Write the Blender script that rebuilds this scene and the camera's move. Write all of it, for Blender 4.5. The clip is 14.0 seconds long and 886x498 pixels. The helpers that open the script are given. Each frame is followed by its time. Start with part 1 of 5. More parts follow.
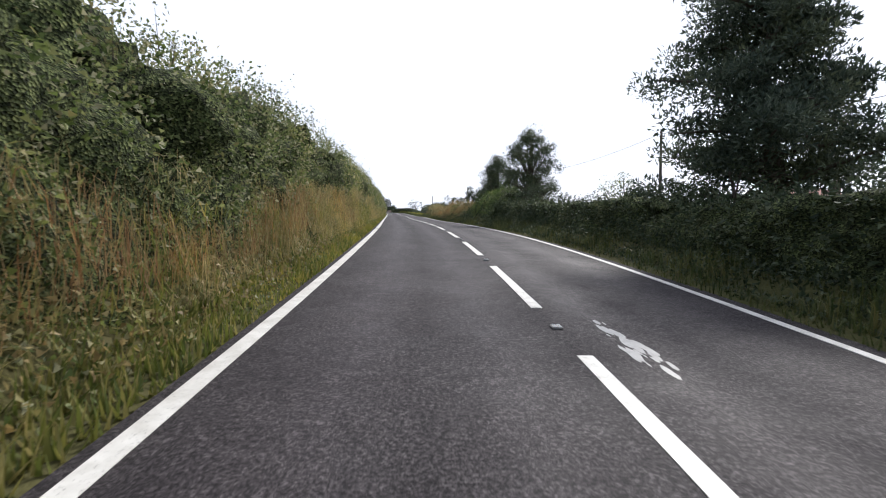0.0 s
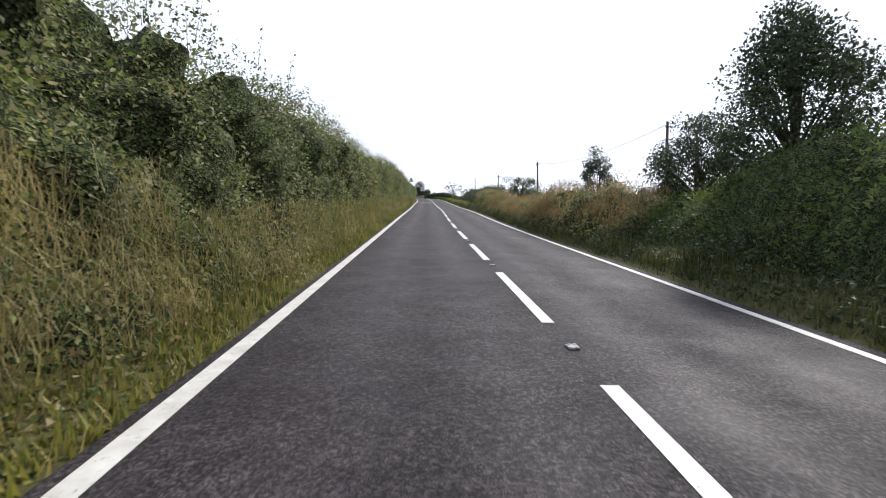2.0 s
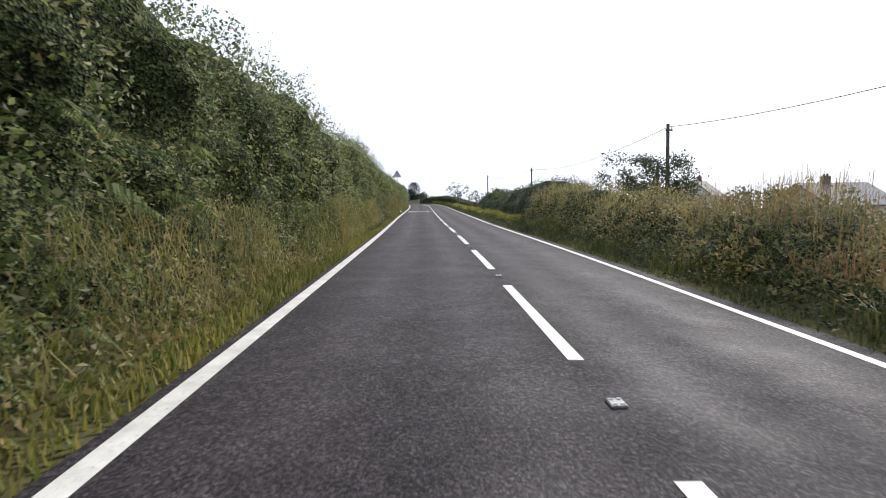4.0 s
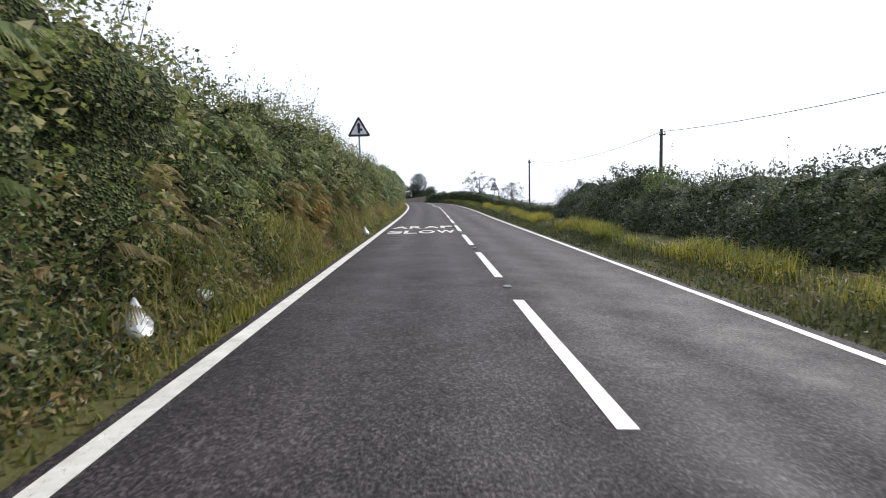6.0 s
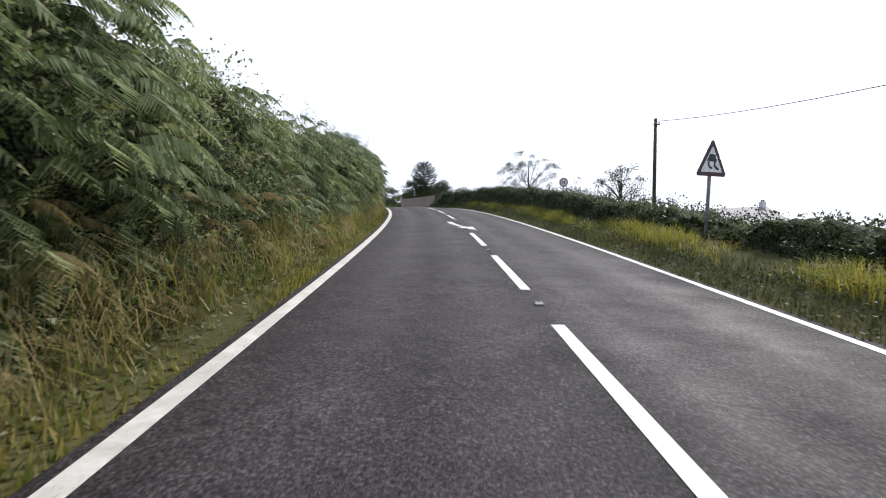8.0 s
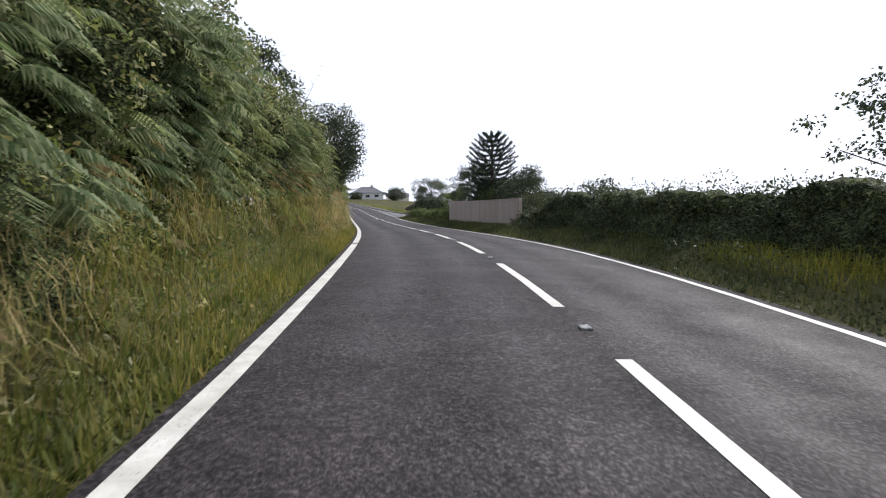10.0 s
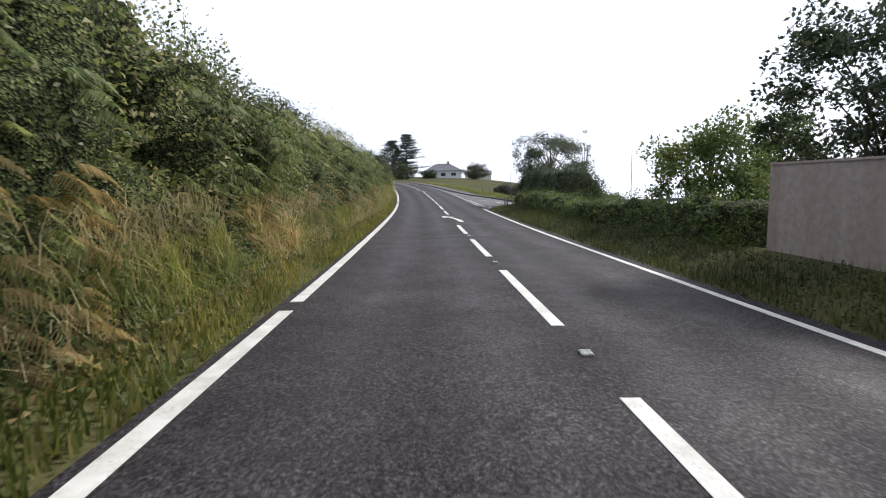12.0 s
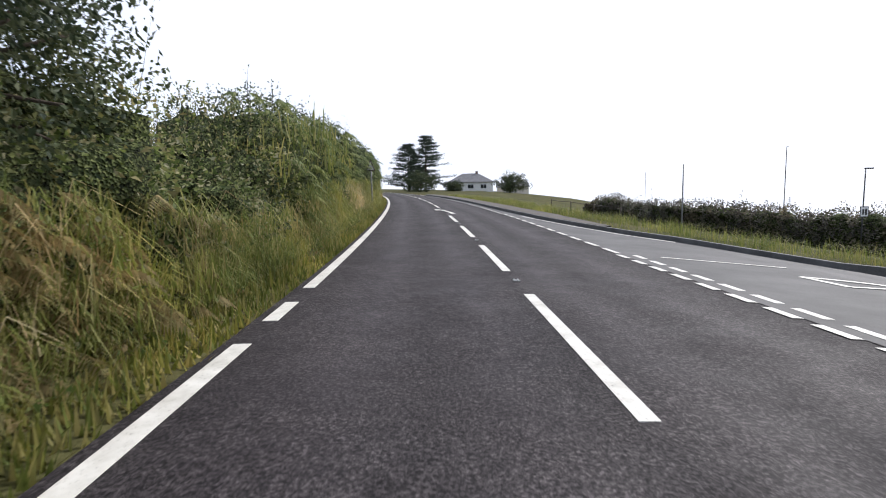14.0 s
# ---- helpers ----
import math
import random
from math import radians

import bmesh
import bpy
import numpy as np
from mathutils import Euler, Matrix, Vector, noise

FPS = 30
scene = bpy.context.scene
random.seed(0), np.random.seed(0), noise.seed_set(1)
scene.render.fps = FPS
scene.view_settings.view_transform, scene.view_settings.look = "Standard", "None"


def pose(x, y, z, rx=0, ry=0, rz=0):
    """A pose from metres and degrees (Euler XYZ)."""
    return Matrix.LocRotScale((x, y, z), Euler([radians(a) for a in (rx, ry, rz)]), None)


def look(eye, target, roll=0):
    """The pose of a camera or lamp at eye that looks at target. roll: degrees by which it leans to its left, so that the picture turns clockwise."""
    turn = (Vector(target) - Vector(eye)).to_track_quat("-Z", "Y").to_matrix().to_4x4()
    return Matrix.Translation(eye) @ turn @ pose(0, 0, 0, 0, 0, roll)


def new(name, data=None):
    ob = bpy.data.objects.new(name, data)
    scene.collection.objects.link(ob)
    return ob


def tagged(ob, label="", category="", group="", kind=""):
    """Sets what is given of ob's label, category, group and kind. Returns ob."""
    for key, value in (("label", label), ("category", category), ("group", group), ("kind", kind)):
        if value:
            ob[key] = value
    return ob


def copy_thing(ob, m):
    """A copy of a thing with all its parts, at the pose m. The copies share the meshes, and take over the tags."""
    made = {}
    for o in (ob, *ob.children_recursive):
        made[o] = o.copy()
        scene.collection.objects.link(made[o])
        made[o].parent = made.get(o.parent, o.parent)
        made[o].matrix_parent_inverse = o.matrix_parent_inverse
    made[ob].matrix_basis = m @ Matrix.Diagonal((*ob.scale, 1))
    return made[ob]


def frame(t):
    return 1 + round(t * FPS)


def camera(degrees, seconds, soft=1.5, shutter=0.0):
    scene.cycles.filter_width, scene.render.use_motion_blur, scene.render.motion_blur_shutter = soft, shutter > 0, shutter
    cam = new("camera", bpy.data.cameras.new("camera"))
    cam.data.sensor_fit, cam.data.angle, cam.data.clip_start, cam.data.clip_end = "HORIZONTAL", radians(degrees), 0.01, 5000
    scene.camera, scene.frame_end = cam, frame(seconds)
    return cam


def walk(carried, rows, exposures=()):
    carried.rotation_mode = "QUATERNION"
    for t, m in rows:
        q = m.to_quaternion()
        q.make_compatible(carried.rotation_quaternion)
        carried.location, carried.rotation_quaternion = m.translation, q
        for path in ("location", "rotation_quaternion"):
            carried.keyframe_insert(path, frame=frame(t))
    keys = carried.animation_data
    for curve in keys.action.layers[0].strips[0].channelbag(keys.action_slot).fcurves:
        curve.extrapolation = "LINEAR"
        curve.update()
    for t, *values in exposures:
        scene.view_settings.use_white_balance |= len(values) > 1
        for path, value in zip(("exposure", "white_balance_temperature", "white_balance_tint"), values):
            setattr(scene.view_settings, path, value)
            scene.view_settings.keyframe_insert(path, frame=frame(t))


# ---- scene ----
cam = camera(77.75, 14.0, soft=1.0, shutter=0.035)
PATH = [
    (0.00, -1.379, 7.374, 1.657, 86.096, 0.572, -0.609),
    (0.50, -1.573, 16.605, 1.950, 85.759, 0.484, 0.677),
    (1.00, -2.002, 25.700, 2.165, 85.086, 0.111, 1.855),
    (1.50, -2.633, 34.835, 2.266, 84.615, 0.479, 2.573),
    (2.00, -3.358, 43.966, 2.294, 84.405, 0.784, 3.170),
    (2.50, -4.165, 53.166, 2.284, 84.490, 0.733, 3.299),
    (3.00, -4.929, 62.601, 2.260, 84.547, 1.073, 3.265),
    (3.40, -5.577, 70.090, 2.259, 84.725, 1.090, 3.097),
    (3.80, -6.183, 77.500, 2.282, 84.856, 1.133, 2.868),
    (4.20, -6.756, 84.874, 2.316, 84.707, 1.188, 2.758),
    (4.60, -7.334, 92.252, 2.333, 84.510, 1.241, 2.976),
    (5.00, -7.958, 99.683, 2.331, 84.353, 1.278, 3.370),
    (5.30, -8.470, 105.322, 2.324, 84.370, 1.288, 3.625),
    (5.50, -8.820, 109.108, 2.321, 84.416, 1.281, 3.561),
    (6.00, -9.634, 118.476, 2.332, 84.497, 1.263, 3.552),
    (6.50, -10.439, 127.829, 2.361, 84.595, 1.178, 3.660),
    (7.00, -11.264, 137.110, 2.378, 84.464, 0.974, 3.808),
    (7.50, -12.070, 146.473, 2.399, 84.496, 0.963, 4.160),
    (8.00, -12.943, 155.867, 2.438, 84.345, 0.967, 4.601),
    (8.20, -13.343, 159.587, 2.467, 84.361, 0.784, 4.626),
    (8.60, -14.089, 167.000, 2.536, 84.377, 0.778, 5.137),
    (9.00, -14.969, 174.358, 2.614, 84.339, 0.762, 5.992),
    (9.40, -16.020, 181.678, 2.702, 84.240, 0.744, 7.317),
    (9.80, -17.285, 188.973, 2.793, 84.048, 0.727, 9.197),
    (10.30, -19.244, 198.075, 2.857, 83.296, 0.717, 12.308),
    (10.50, -20.131, 201.715, 2.840, 82.752, 0.812, 13.332),
    (11.00, -22.593, 210.264, 2.606, 81.802, 0.424, 15.563),
    (11.50, -25.420, 218.952, 2.220, 81.634, 0.729, 17.439),
    (12.00, -28.454, 227.635, 1.829, 81.902, 1.436, 18.513),
    (12.50, -31.664, 236.442, 1.479, 82.216, 0.779, 18.991),
    (13.00, -35.262, 245.996, 1.154, 82.460, 0.504, 19.518),
    (13.50, -38.693, 254.949, 0.903, 82.840, 0.630, 20.084),
    (14.00, -42.049, 263.432, 0.748, 83.463, 1.062, 20.863),
]
walk(cam, [(t, pose(*p)) for t, *p in PATH], exposures=[(0.0, 0.0, 5900, 12), (14.0, 0.0, 5900, 12)])

# ---- daylight: thin bright haze, low sun ahead and to the right ----
SUN_TURN, SUN_HEIGHT = 33.0, 34.0       # degrees to the right of the first heading, above the horizon
world = bpy.data.worlds.new("sky")
scene.world = world
world.use_nodes = True
wt = world.node_tree
sky = wt.nodes.new("ShaderNodeTexSky")
sky.sky_type = "NISHITA"
sky.sun_disc = False
sky.sun_elevation, sky.sun_rotation = radians(SUN_HEIGHT), radians(SUN_TURN)
sky.air_density, sky.dust_density, sky.ozone_density = 1.0, 1.2, 1.2
veil = wt.nodes.new("ShaderNodeMixRGB")      # a high, even veil of cloud over the blue
veil.inputs[2].default_value = (9.8, 9.9, 10.4, 1)
wt.links.new(sky.outputs[0], veil.inputs[1])
place, parts, joined = wt.nodes.new("ShaderNodeTexCoord"), wt.nodes.new("ShaderNodeSeparateXYZ"), wt.nodes.new("ShaderNodeCombineXYZ")
lift = wt.nodes.new("ShaderNodeMath")        # the haze of the horizon goes on below it
lift.operation = "MAXIMUM"
lift.inputs[1].default_value = 0.03
wt.links.new(place.outputs["Generated"], parts.inputs[0])
wt.links.new(parts.outputs[2], lift.inputs[0])
for i in (0, 1):
    wt.links.new(parts.outputs[i], joined.inputs[i])
wt.links.new(lift.outputs[0], joined.inputs[2])
wt.links.new(joined.outputs[0], sky.inputs[0])
# the veil is thick round the sun and breaks into blue away from it
a, b = radians(SUN_TURN), radians(SUN_HEIGHT)
towards, wisps, ragged, thick = wt.nodes.new("ShaderNodeVectorMath"), wt.nodes.new("ShaderNodeTexNoise"), wt.nodes.new("ShaderNodeMath"), wt.nodes.new("ShaderNodeMapRange")
towards.operation = "DOT_PRODUCT"
towards.inputs[1].default_value = (math.sin(a) * math.cos(b), math.cos(a) * math.cos(b), math.sin(b))
wt.links.new(joined.outputs[0], towards.inputs[0])
wisps.inputs["Scale"].default_value, wisps.inputs["Detail"].default_value = 3.5, 5
wt.links.new(joined.outputs[0], wisps.inputs["Vector"])
ragged.operation = "MULTIPLY_ADD"
ragged.inputs[1].default_value = 0.3
wt.links.new(wisps.outputs[0], ragged.inputs[0])
wt.links.new(towards.outputs["Value"], ragged.inputs[2])
thick.interpolation_type = "SMOOTHSTEP"
for i, v in enumerate((0.14, 0.42, 0.4, 0.93)):
    thick.inputs[i + 1].default_value = v
wt.links.new(ragged.outputs[0], thick.inputs[0])
wt.links.new(thick.outputs[0], veil.inputs[0])
wt.links.new(veil.outputs[0], wt.nodes["Background"].inputs[0])
wt.nodes["Background"].inputs[1].default_value = 0.115
sun = new("sun", bpy.data.lights.new("sun", "SUN"))
sun.data.energy, sun.data.angle, sun.data.color = 4.9, radians(11), (1.0, 0.92, 0.8)
sun.matrix_world = look((0, 0, 60), (-math.sin(a) * math.cos(b) * 50, -math.cos(a) * math.cos(b) * 50, 60 - math.sin(b) * 50))

# ---- the line of the road: curvature (1/km) and rise (per cent) every 10 m ----
KAPPA = [1.09, 1.46, 2.19, 2.73, 2.14, 0.93, 0.11, -0.02, -0.62, -0.53, 0.63, 1.04, 0.13, -0.77, -0.29, 0.12, 0.24, 0.83, 2.07, 3.67, 5.37, 6.54, 5.32, 1.97, 1.09, 0.74, -0.14, 1.16, 1.87, 1.84, 1.69, 1.99, 2.17, 2.15, 2.06, 1.97, 1.89, 1.83, 1.78]
GRADE = [3.6, 3.56, 3.34, 2.58, 1.07, 0.22, -0.17, -0.32, 0.14, 0.55, 0.19, -0.15, -0.07, 0.39, 0.18, 0.19, 0.29, 0.87, 1.02, 1.22, 1.22, 0.06, -3.53, -4.55, -4.04, -3.43, -2.93, -2.29, -0.91, 0.37, 0.78, 0.79, 0.67, 0.53, 0.4, 0.29, 0.21, 0.15, 0.11]

KNOTS = np.arange(-10, 371, 10.0)
SS = np.arange(-10, 370.01, 2.0)


def summed(v):
    return np.concatenate([[0], np.cumsum(v[1:] + v[:-1])])


HEAD = summed(np.interp(SS, KNOTS, KAPPA) / 1000)
RISE = summed(np.interp(SS, KNOTS, GRADE) / 100)
HEAD, RISE = HEAD - HEAD[5], RISE - RISE[5]
CX, CY = summed(-np.sin(HEAD)), summed(np.cos(HEAD))
CX, CY = CX - CX[5], CY - CY[5]


def along(s):
    """Centre line at s metres: x, y, z, heading; it goes on straight before and after."""
    s = np.asarray(s, float)
    q = np.clip(s, -10, 370)
    x, y, z, h = (np.interp(q, SS, v) for v in (CX, CY, RISE, HEAD))
    return x - np.sin(h) * (s - q), y + np.cos(h) * (s - q), z + np.where(s < q, 0.03 * (s - q), 0), h


def road_z(lat):
    return np.where(np.asarray(lat) > 0, -0.065 * np.asarray(lat, float), -0.003 * np.asarray(lat, float))


FAR_KERB = [(345, 3.3), (330, 3.45), (318, 3.55), (305, 3.7), (300.5, 3.85), (294, 4.35), (290, 5.05), (287.2, 5.7), (285, 6.6), (282.6, 7.7), (281, 8.8), (280.4, 10), (280.6, 13), (281, 18), (281, 26)]
NEAR_KERB = [(268.4, 3.26), (269.2, 3.45), (270.4, 3.7), (271.9, 4.05), (272.9, 4.45), (273.9, 5.2), (274.6, 6.0), (275.1, 7.4), (275.3, 9), (275.4, 12), (275.5, 18), (275.4, 26)]


def far_kerb(s):
    return np.interp(s, [p[0] for p in FAR_KERB[:11]][::-1], [p[1] for p in FAR_KERB[:11]][::-1])


LEFT = ([-2000, -600, -150, -40, -9, -5.2, -4.7, -4.3, -3.95, -3.6, -3.3, -3.0, 0], [-6, -2, 1.2, 1.6, 1.5, 1.35, 1.1, 0.62, 0.22, 0.05, -0.02, -0.05, -0.06])
RIGHT = ([0, 2.9, 3.2, 3.7, 4.2, 5.0, 6.5, 10, 20, 45, 120, 500, 2000], [-0.06, -0.25, -0.22, -0.12, 0.06, 0.16, 0.0, -0.5, -1.7, -5, -16, -70, -280])
MOUTH = ([0, 3.2, 6.5, 12, 20, 45, 120, 500, 2000], [-0.06, -0.27, -0.5, -1.25, -2.3, -5.5, -16, -70, -280])


def ground_z(s, lat):
    """Height of the ground over the road's centre line."""
    s, lat = np.asarray(s, float), np.asarray(lat, float)
    r = np.interp(lat, *RIGHT)
    m = np.interp(lat, *MOUTH) + np.where((s > 280) & (lat < 60), 0.2 * np.clip((lat - far_kerb(s) - 0.8) / 0.6, 0, 1), 0)
    w = np.clip((s - 264) / 4, 0, 1) * np.clip((400 - s) / 40, 0, 1)
    right = r * (1 - w) + m * w
    even = np.clip((s - np.interp(lat, [5, 45], [310, 385])) / 45, 0, 1)          # the land levels out beyond the junction
    right = right * (1 - even) + np.interp(lat, [0, 3.2, 50, 57, 85, 150, 500, 2000], [-0.06, -0.27, -0.9, -1.6, -7, -20, -75, -290]) * even
    return np.where(lat < 0, np.interp(lat, *LEFT), right)


MID = math.radians(10)


def spot(s, lat, up=0.0):
    """World point at s along the road, lat to the right of its centre line, up over the centre line's height."""
    s, lat = np.broadcast_arrays(np.asarray(s, float), np.asarray(lat, float))
    x, y, z, h = along(s)
    near = np.clip(lat, -60, 60)
    far = lat - near
    return np.stack([x + near * np.cos(h) + far * np.cos(MID), y + near * np.sin(h) + far * np.sin(MID), z + up], -1)


def on_ground(s, lat, up=0.0):
    return spot(s, lat, ground_z(s, lat) + up)


def turn_at(s):
    return float(along(s)[3])


# ---- materials ----
def material(name, rough=0.8, metal=0.0):
    m = bpy.data.materials.new(name)
    m.use_nodes = True
    t = m.node_tree
    p = t.nodes["Principled BSDF"]
    p.inputs["Roughness"].default_value, p.inputs["Metallic"].default_value = rough, metal
    return m, t, p


def ramp(t, src, stops):
    r = t.nodes.new("ShaderNodeValToRGB")
    while len(r.color_ramp.elements) < len(stops):
        r.color_ramp.elements.new(0.5)
    for e, (at, c) in zip(r.color_ramp.elements, stops):
        e.position, e.color = at, (*c, 1)
    t.links.new(src, r.inputs[0])
    return r.outputs[0]


def noise_at(t, scale, detail=4.0, rough=0.6):
    g, n = t.nodes.new("ShaderNodeNewGeometry"), t.nodes.new("ShaderNodeTexNoise")
    n.inputs["Scale"].default_value, n.inputs["Detail"].default_value, n.inputs["Roughness"].default_value = scale, detail, rough
    t.links.new(g.outputs["Position"], n.inputs["Vector"])
    return n.outputs[0]


def mixed(t, kind, fac, c1, c2):
    m = t.nodes.new("ShaderNodeMixRGB")
    m.blend_type = kind
    for i, v in enumerate((fac, c1, c2)):
        if isinstance(v, (int, float)):
            m.inputs[i].default_value = v
        elif isinstance(v, tuple):
            m.inputs[i].default_value = (*v, 1)
        else:
            t.links.new(v, m.inputs[i])
    return m.outputs[0]


def bumped(t, p, src, strength, distance):
    b = t.nodes.new("ShaderNodeBump")
    b.inputs["Strength"].default_value, b.inputs["Distance"].default_value = strength, distance
    t.links.new(src, b.inputs["Height"])
    t.links.new(b.outputs[0], p.inputs["Normal"])


def solid(name, c1, c2, scale=3.0, rough=0.8, metal=0.0, fine=60.0, bump=0.3, depth=0.004):
    """A surface with broad stains and fine grain between two colours."""
    m, t, p = material(name, rough, metal)
    if rough > 0.92:
        p.inputs["Specular IOR Level"].default_value = 0.05
    broad = ramp(t, noise_at(t, scale, 5), [(0.3, c1), (0.7, c2)])
    grain = ramp(t, noise_at(t, fine, 3), [(0.25, (0.72, 0.72, 0.72)), (0.75, (1.2, 1.2, 1.2))])
    t.links.new(mixed(t, "MULTIPLY", 1.0, broad, grain), p.inputs["Base Color"])
    bumped(t, p, noise_at(t, fine, 4), bump, depth)
    return m


def streaked(name, c1, c2):
    """Render with stains that run down the wall."""
    m, t, p = material(name, 0.9)
    g, s, n = t.nodes.new("ShaderNodeNewGeometry"), t.nodes.new("ShaderNodeMapping"), t.nodes.new("ShaderNodeTexNoise")
    s.inputs["Scale"].default_value = (2.2, 2.2, 0.25)
    n.inputs["Scale"].default_value, n.inputs["Detail"].default_value = 1.0, 6
    t.links.new(g.outputs["Position"], s.inputs[0])
    t.links.new(s.outputs[0], n.inputs["Vector"])
    broad = ramp(t, n.outputs[0], [(0.3, c1), (0.7, c2)])
    grain = ramp(t, noise_at(t, 9, 5), [(0.3, (0.8, 0.8, 0.8)), (0.7, (1.12, 1.12, 1.12))])
    t.links.new(mixed(t, "MULTIPLY", 1.0, broad, grain), p.inputs["Base Color"])
    bumped(t, p, noise_at(t, 25, 4), 0.4, 0.01)
    return m


def foliage(name, colours, patch=0.35, through_light=0.35, rough=0.58):
    """Leaves: each its own tint out of the colours, patches a few metres wide, light shining through."""
    m, t, p = material(name, rough)
    g = t.nodes.new("ShaderNodeNewGeometry")
    n = len(colours)
    tint = ramp(t, g.outputs["Random Per Island"], [((i + 0.5) / n, c) for i, c in enumerate(colours)])
    patches = ramp(t, noise_at(t, patch, 3), [(0.3, (0.55, 0.6, 0.55)), (0.5, (1, 1, 1)), (0.72, (1.5, 1.35, 1.0))])
    colour = mixed(t, "MULTIPLY", 1.0, tint, patches)
    t.links.new(colour, p.inputs["Base Color"])
    p.inputs["Specular IOR Level"].default_value = 0.22
    tr, mx = t.nodes.new("ShaderNodeBsdfTranslucent"), t.nodes.new("ShaderNodeMixShader")
    t.links.new(colour, tr.inputs[0])
    mx.inputs[0].default_value = through_light
    t.links.new(p.outputs[0], mx.inputs[1])
    t.links.new(tr.outputs[0], mx.inputs[2])
    t.links.new(mx.outputs[0], t.nodes["Material Output"].inputs[0])
    return m


def asphalt_material():
    m, t, p = material("asphalt", 0.8)
    p.inputs["Specular IOR Level"].default_value = 0.14
    chips = ramp(t, noise_at(t, 34, 6, 0.95), [(0.39, (0.004, 0.0036, 0.0037)), (0.5, (0.019, 0.017, 0.0178)), (0.61, (0.11, 0.1, 0.103))])
    stains = ramp(t, noise_at(t, 0.6, 4), [(0.3, (0.74, 0.71, 0.73)), (0.7, (1.2, 1.18, 1.16))])
    mottle = ramp(t, noise_at(t, 7, 5, 0.8), [(0.34, (0.66, 0.64, 0.66)), (0.66, (1.3, 1.29, 1.28))])
    c = mixed(t, "MULTIPLY", 1.0, mixed(t, "MULTIPLY", 1.0, chips, mottle), stains)
    # polished wheel tracks, laid out across the lane
    u = t.nodes.new("ShaderNodeUVMap")
    sep = t.nodes.new("ShaderNodeSeparateXYZ")
    t.links.new(u.outputs[0], sep.inputs[0])
    wander = t.nodes.new("ShaderNodeMath")
    wander.operation = "MULTIPLY_ADD"
    wander.inputs[1].default_value = 0.05
    t.links.new(noise_at(t, 0.35, 3), wander.inputs[0])
    t.links.new(sep.outputs[0], wander.inputs[2])
    track_at = [(0.025, 0.0), (0.1, 0.2), (0.22, 0.85), (0.32, 0.1), (0.42, 0.7), (0.52, 0.0), (0.62, 0.7), (0.71, 0.1), (0.83, 0.7), (0.93, 0.2), (1.0, 0.0)]
    worn = ramp(t, wander.outputs[0], [(at, (v,) * 3) for at, v in track_at])
    t.links.new(mixed(t, "MULTIPLY", worn, c, (1.4, 1.37, 1.36)), p.inputs["Base Color"])
    patchy = ramp(t, noise_at(t, 1.3, 4), [(0.3, (0.74,) * 3), (0.7, (0.9,) * 3)])
    t.links.new(mixed(t, "MULTIPLY", worn, patchy, (0.78, 0.78, 0.78)), p.inputs["Roughness"])
    bumped(t, p, noise_at(t, 90, 3), 0.5, 0.006)
    return m


ASPHALT = asphalt_material()
SIDE_ASPHALT = solid("side_road_asphalt", (0.055, 0.053, 0.053), (0.105, 0.101, 0.1), 0.8, 0.85, 0, 50, 0.4)


def paint_material():
    """Thermoplastic road paint, greyed and chipped down to the asphalt."""
    m, t, p = material("road_paint", 0.65)
    white = ramp(t, noise_at(t, 4, 5), [(0.3, (0.46, 0.44, 0.39)), (0.7, (0.68, 0.66, 0.61))])
    chips = ramp(t, noise_at(t, 38, 6, 0.8), [(0.33, (0.14, 0.14, 0.14)), (0.42, (1, 1, 1))])
    t.links.new(mixed(t, "MULTIPLY", 1.0, white, chips), p.inputs["Base Color"])
    bumped(t, p, noise_at(t, 120, 4), 0.3, 0.003)
    return m


PAINT = paint_material()
GROUND = solid("meadow_ground", (0.045, 0.05, 0.018), (0.1, 0.09, 0.04), 0.25, 0.95, 0, 14, 0.6, 0.04)


def shaded_thicket(name, colours, cell=36.0):
    """Close-set leaves and twigs deep in a hedge, each leaf with its own tint; shade between them is put into the
    colour.
    """
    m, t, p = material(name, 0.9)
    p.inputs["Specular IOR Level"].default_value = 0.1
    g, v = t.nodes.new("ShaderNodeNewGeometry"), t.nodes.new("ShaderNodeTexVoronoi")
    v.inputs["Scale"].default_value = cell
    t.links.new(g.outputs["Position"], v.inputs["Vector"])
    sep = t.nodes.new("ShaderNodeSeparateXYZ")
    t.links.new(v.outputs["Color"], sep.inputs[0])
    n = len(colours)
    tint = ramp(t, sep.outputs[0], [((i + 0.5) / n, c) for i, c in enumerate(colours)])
    # noise darkens the colour in patches, standing in for shade among the leaves
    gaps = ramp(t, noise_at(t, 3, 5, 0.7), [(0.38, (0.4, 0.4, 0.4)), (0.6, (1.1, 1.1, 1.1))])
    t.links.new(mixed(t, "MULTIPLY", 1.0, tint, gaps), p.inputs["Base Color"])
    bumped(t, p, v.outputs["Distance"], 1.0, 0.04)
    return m


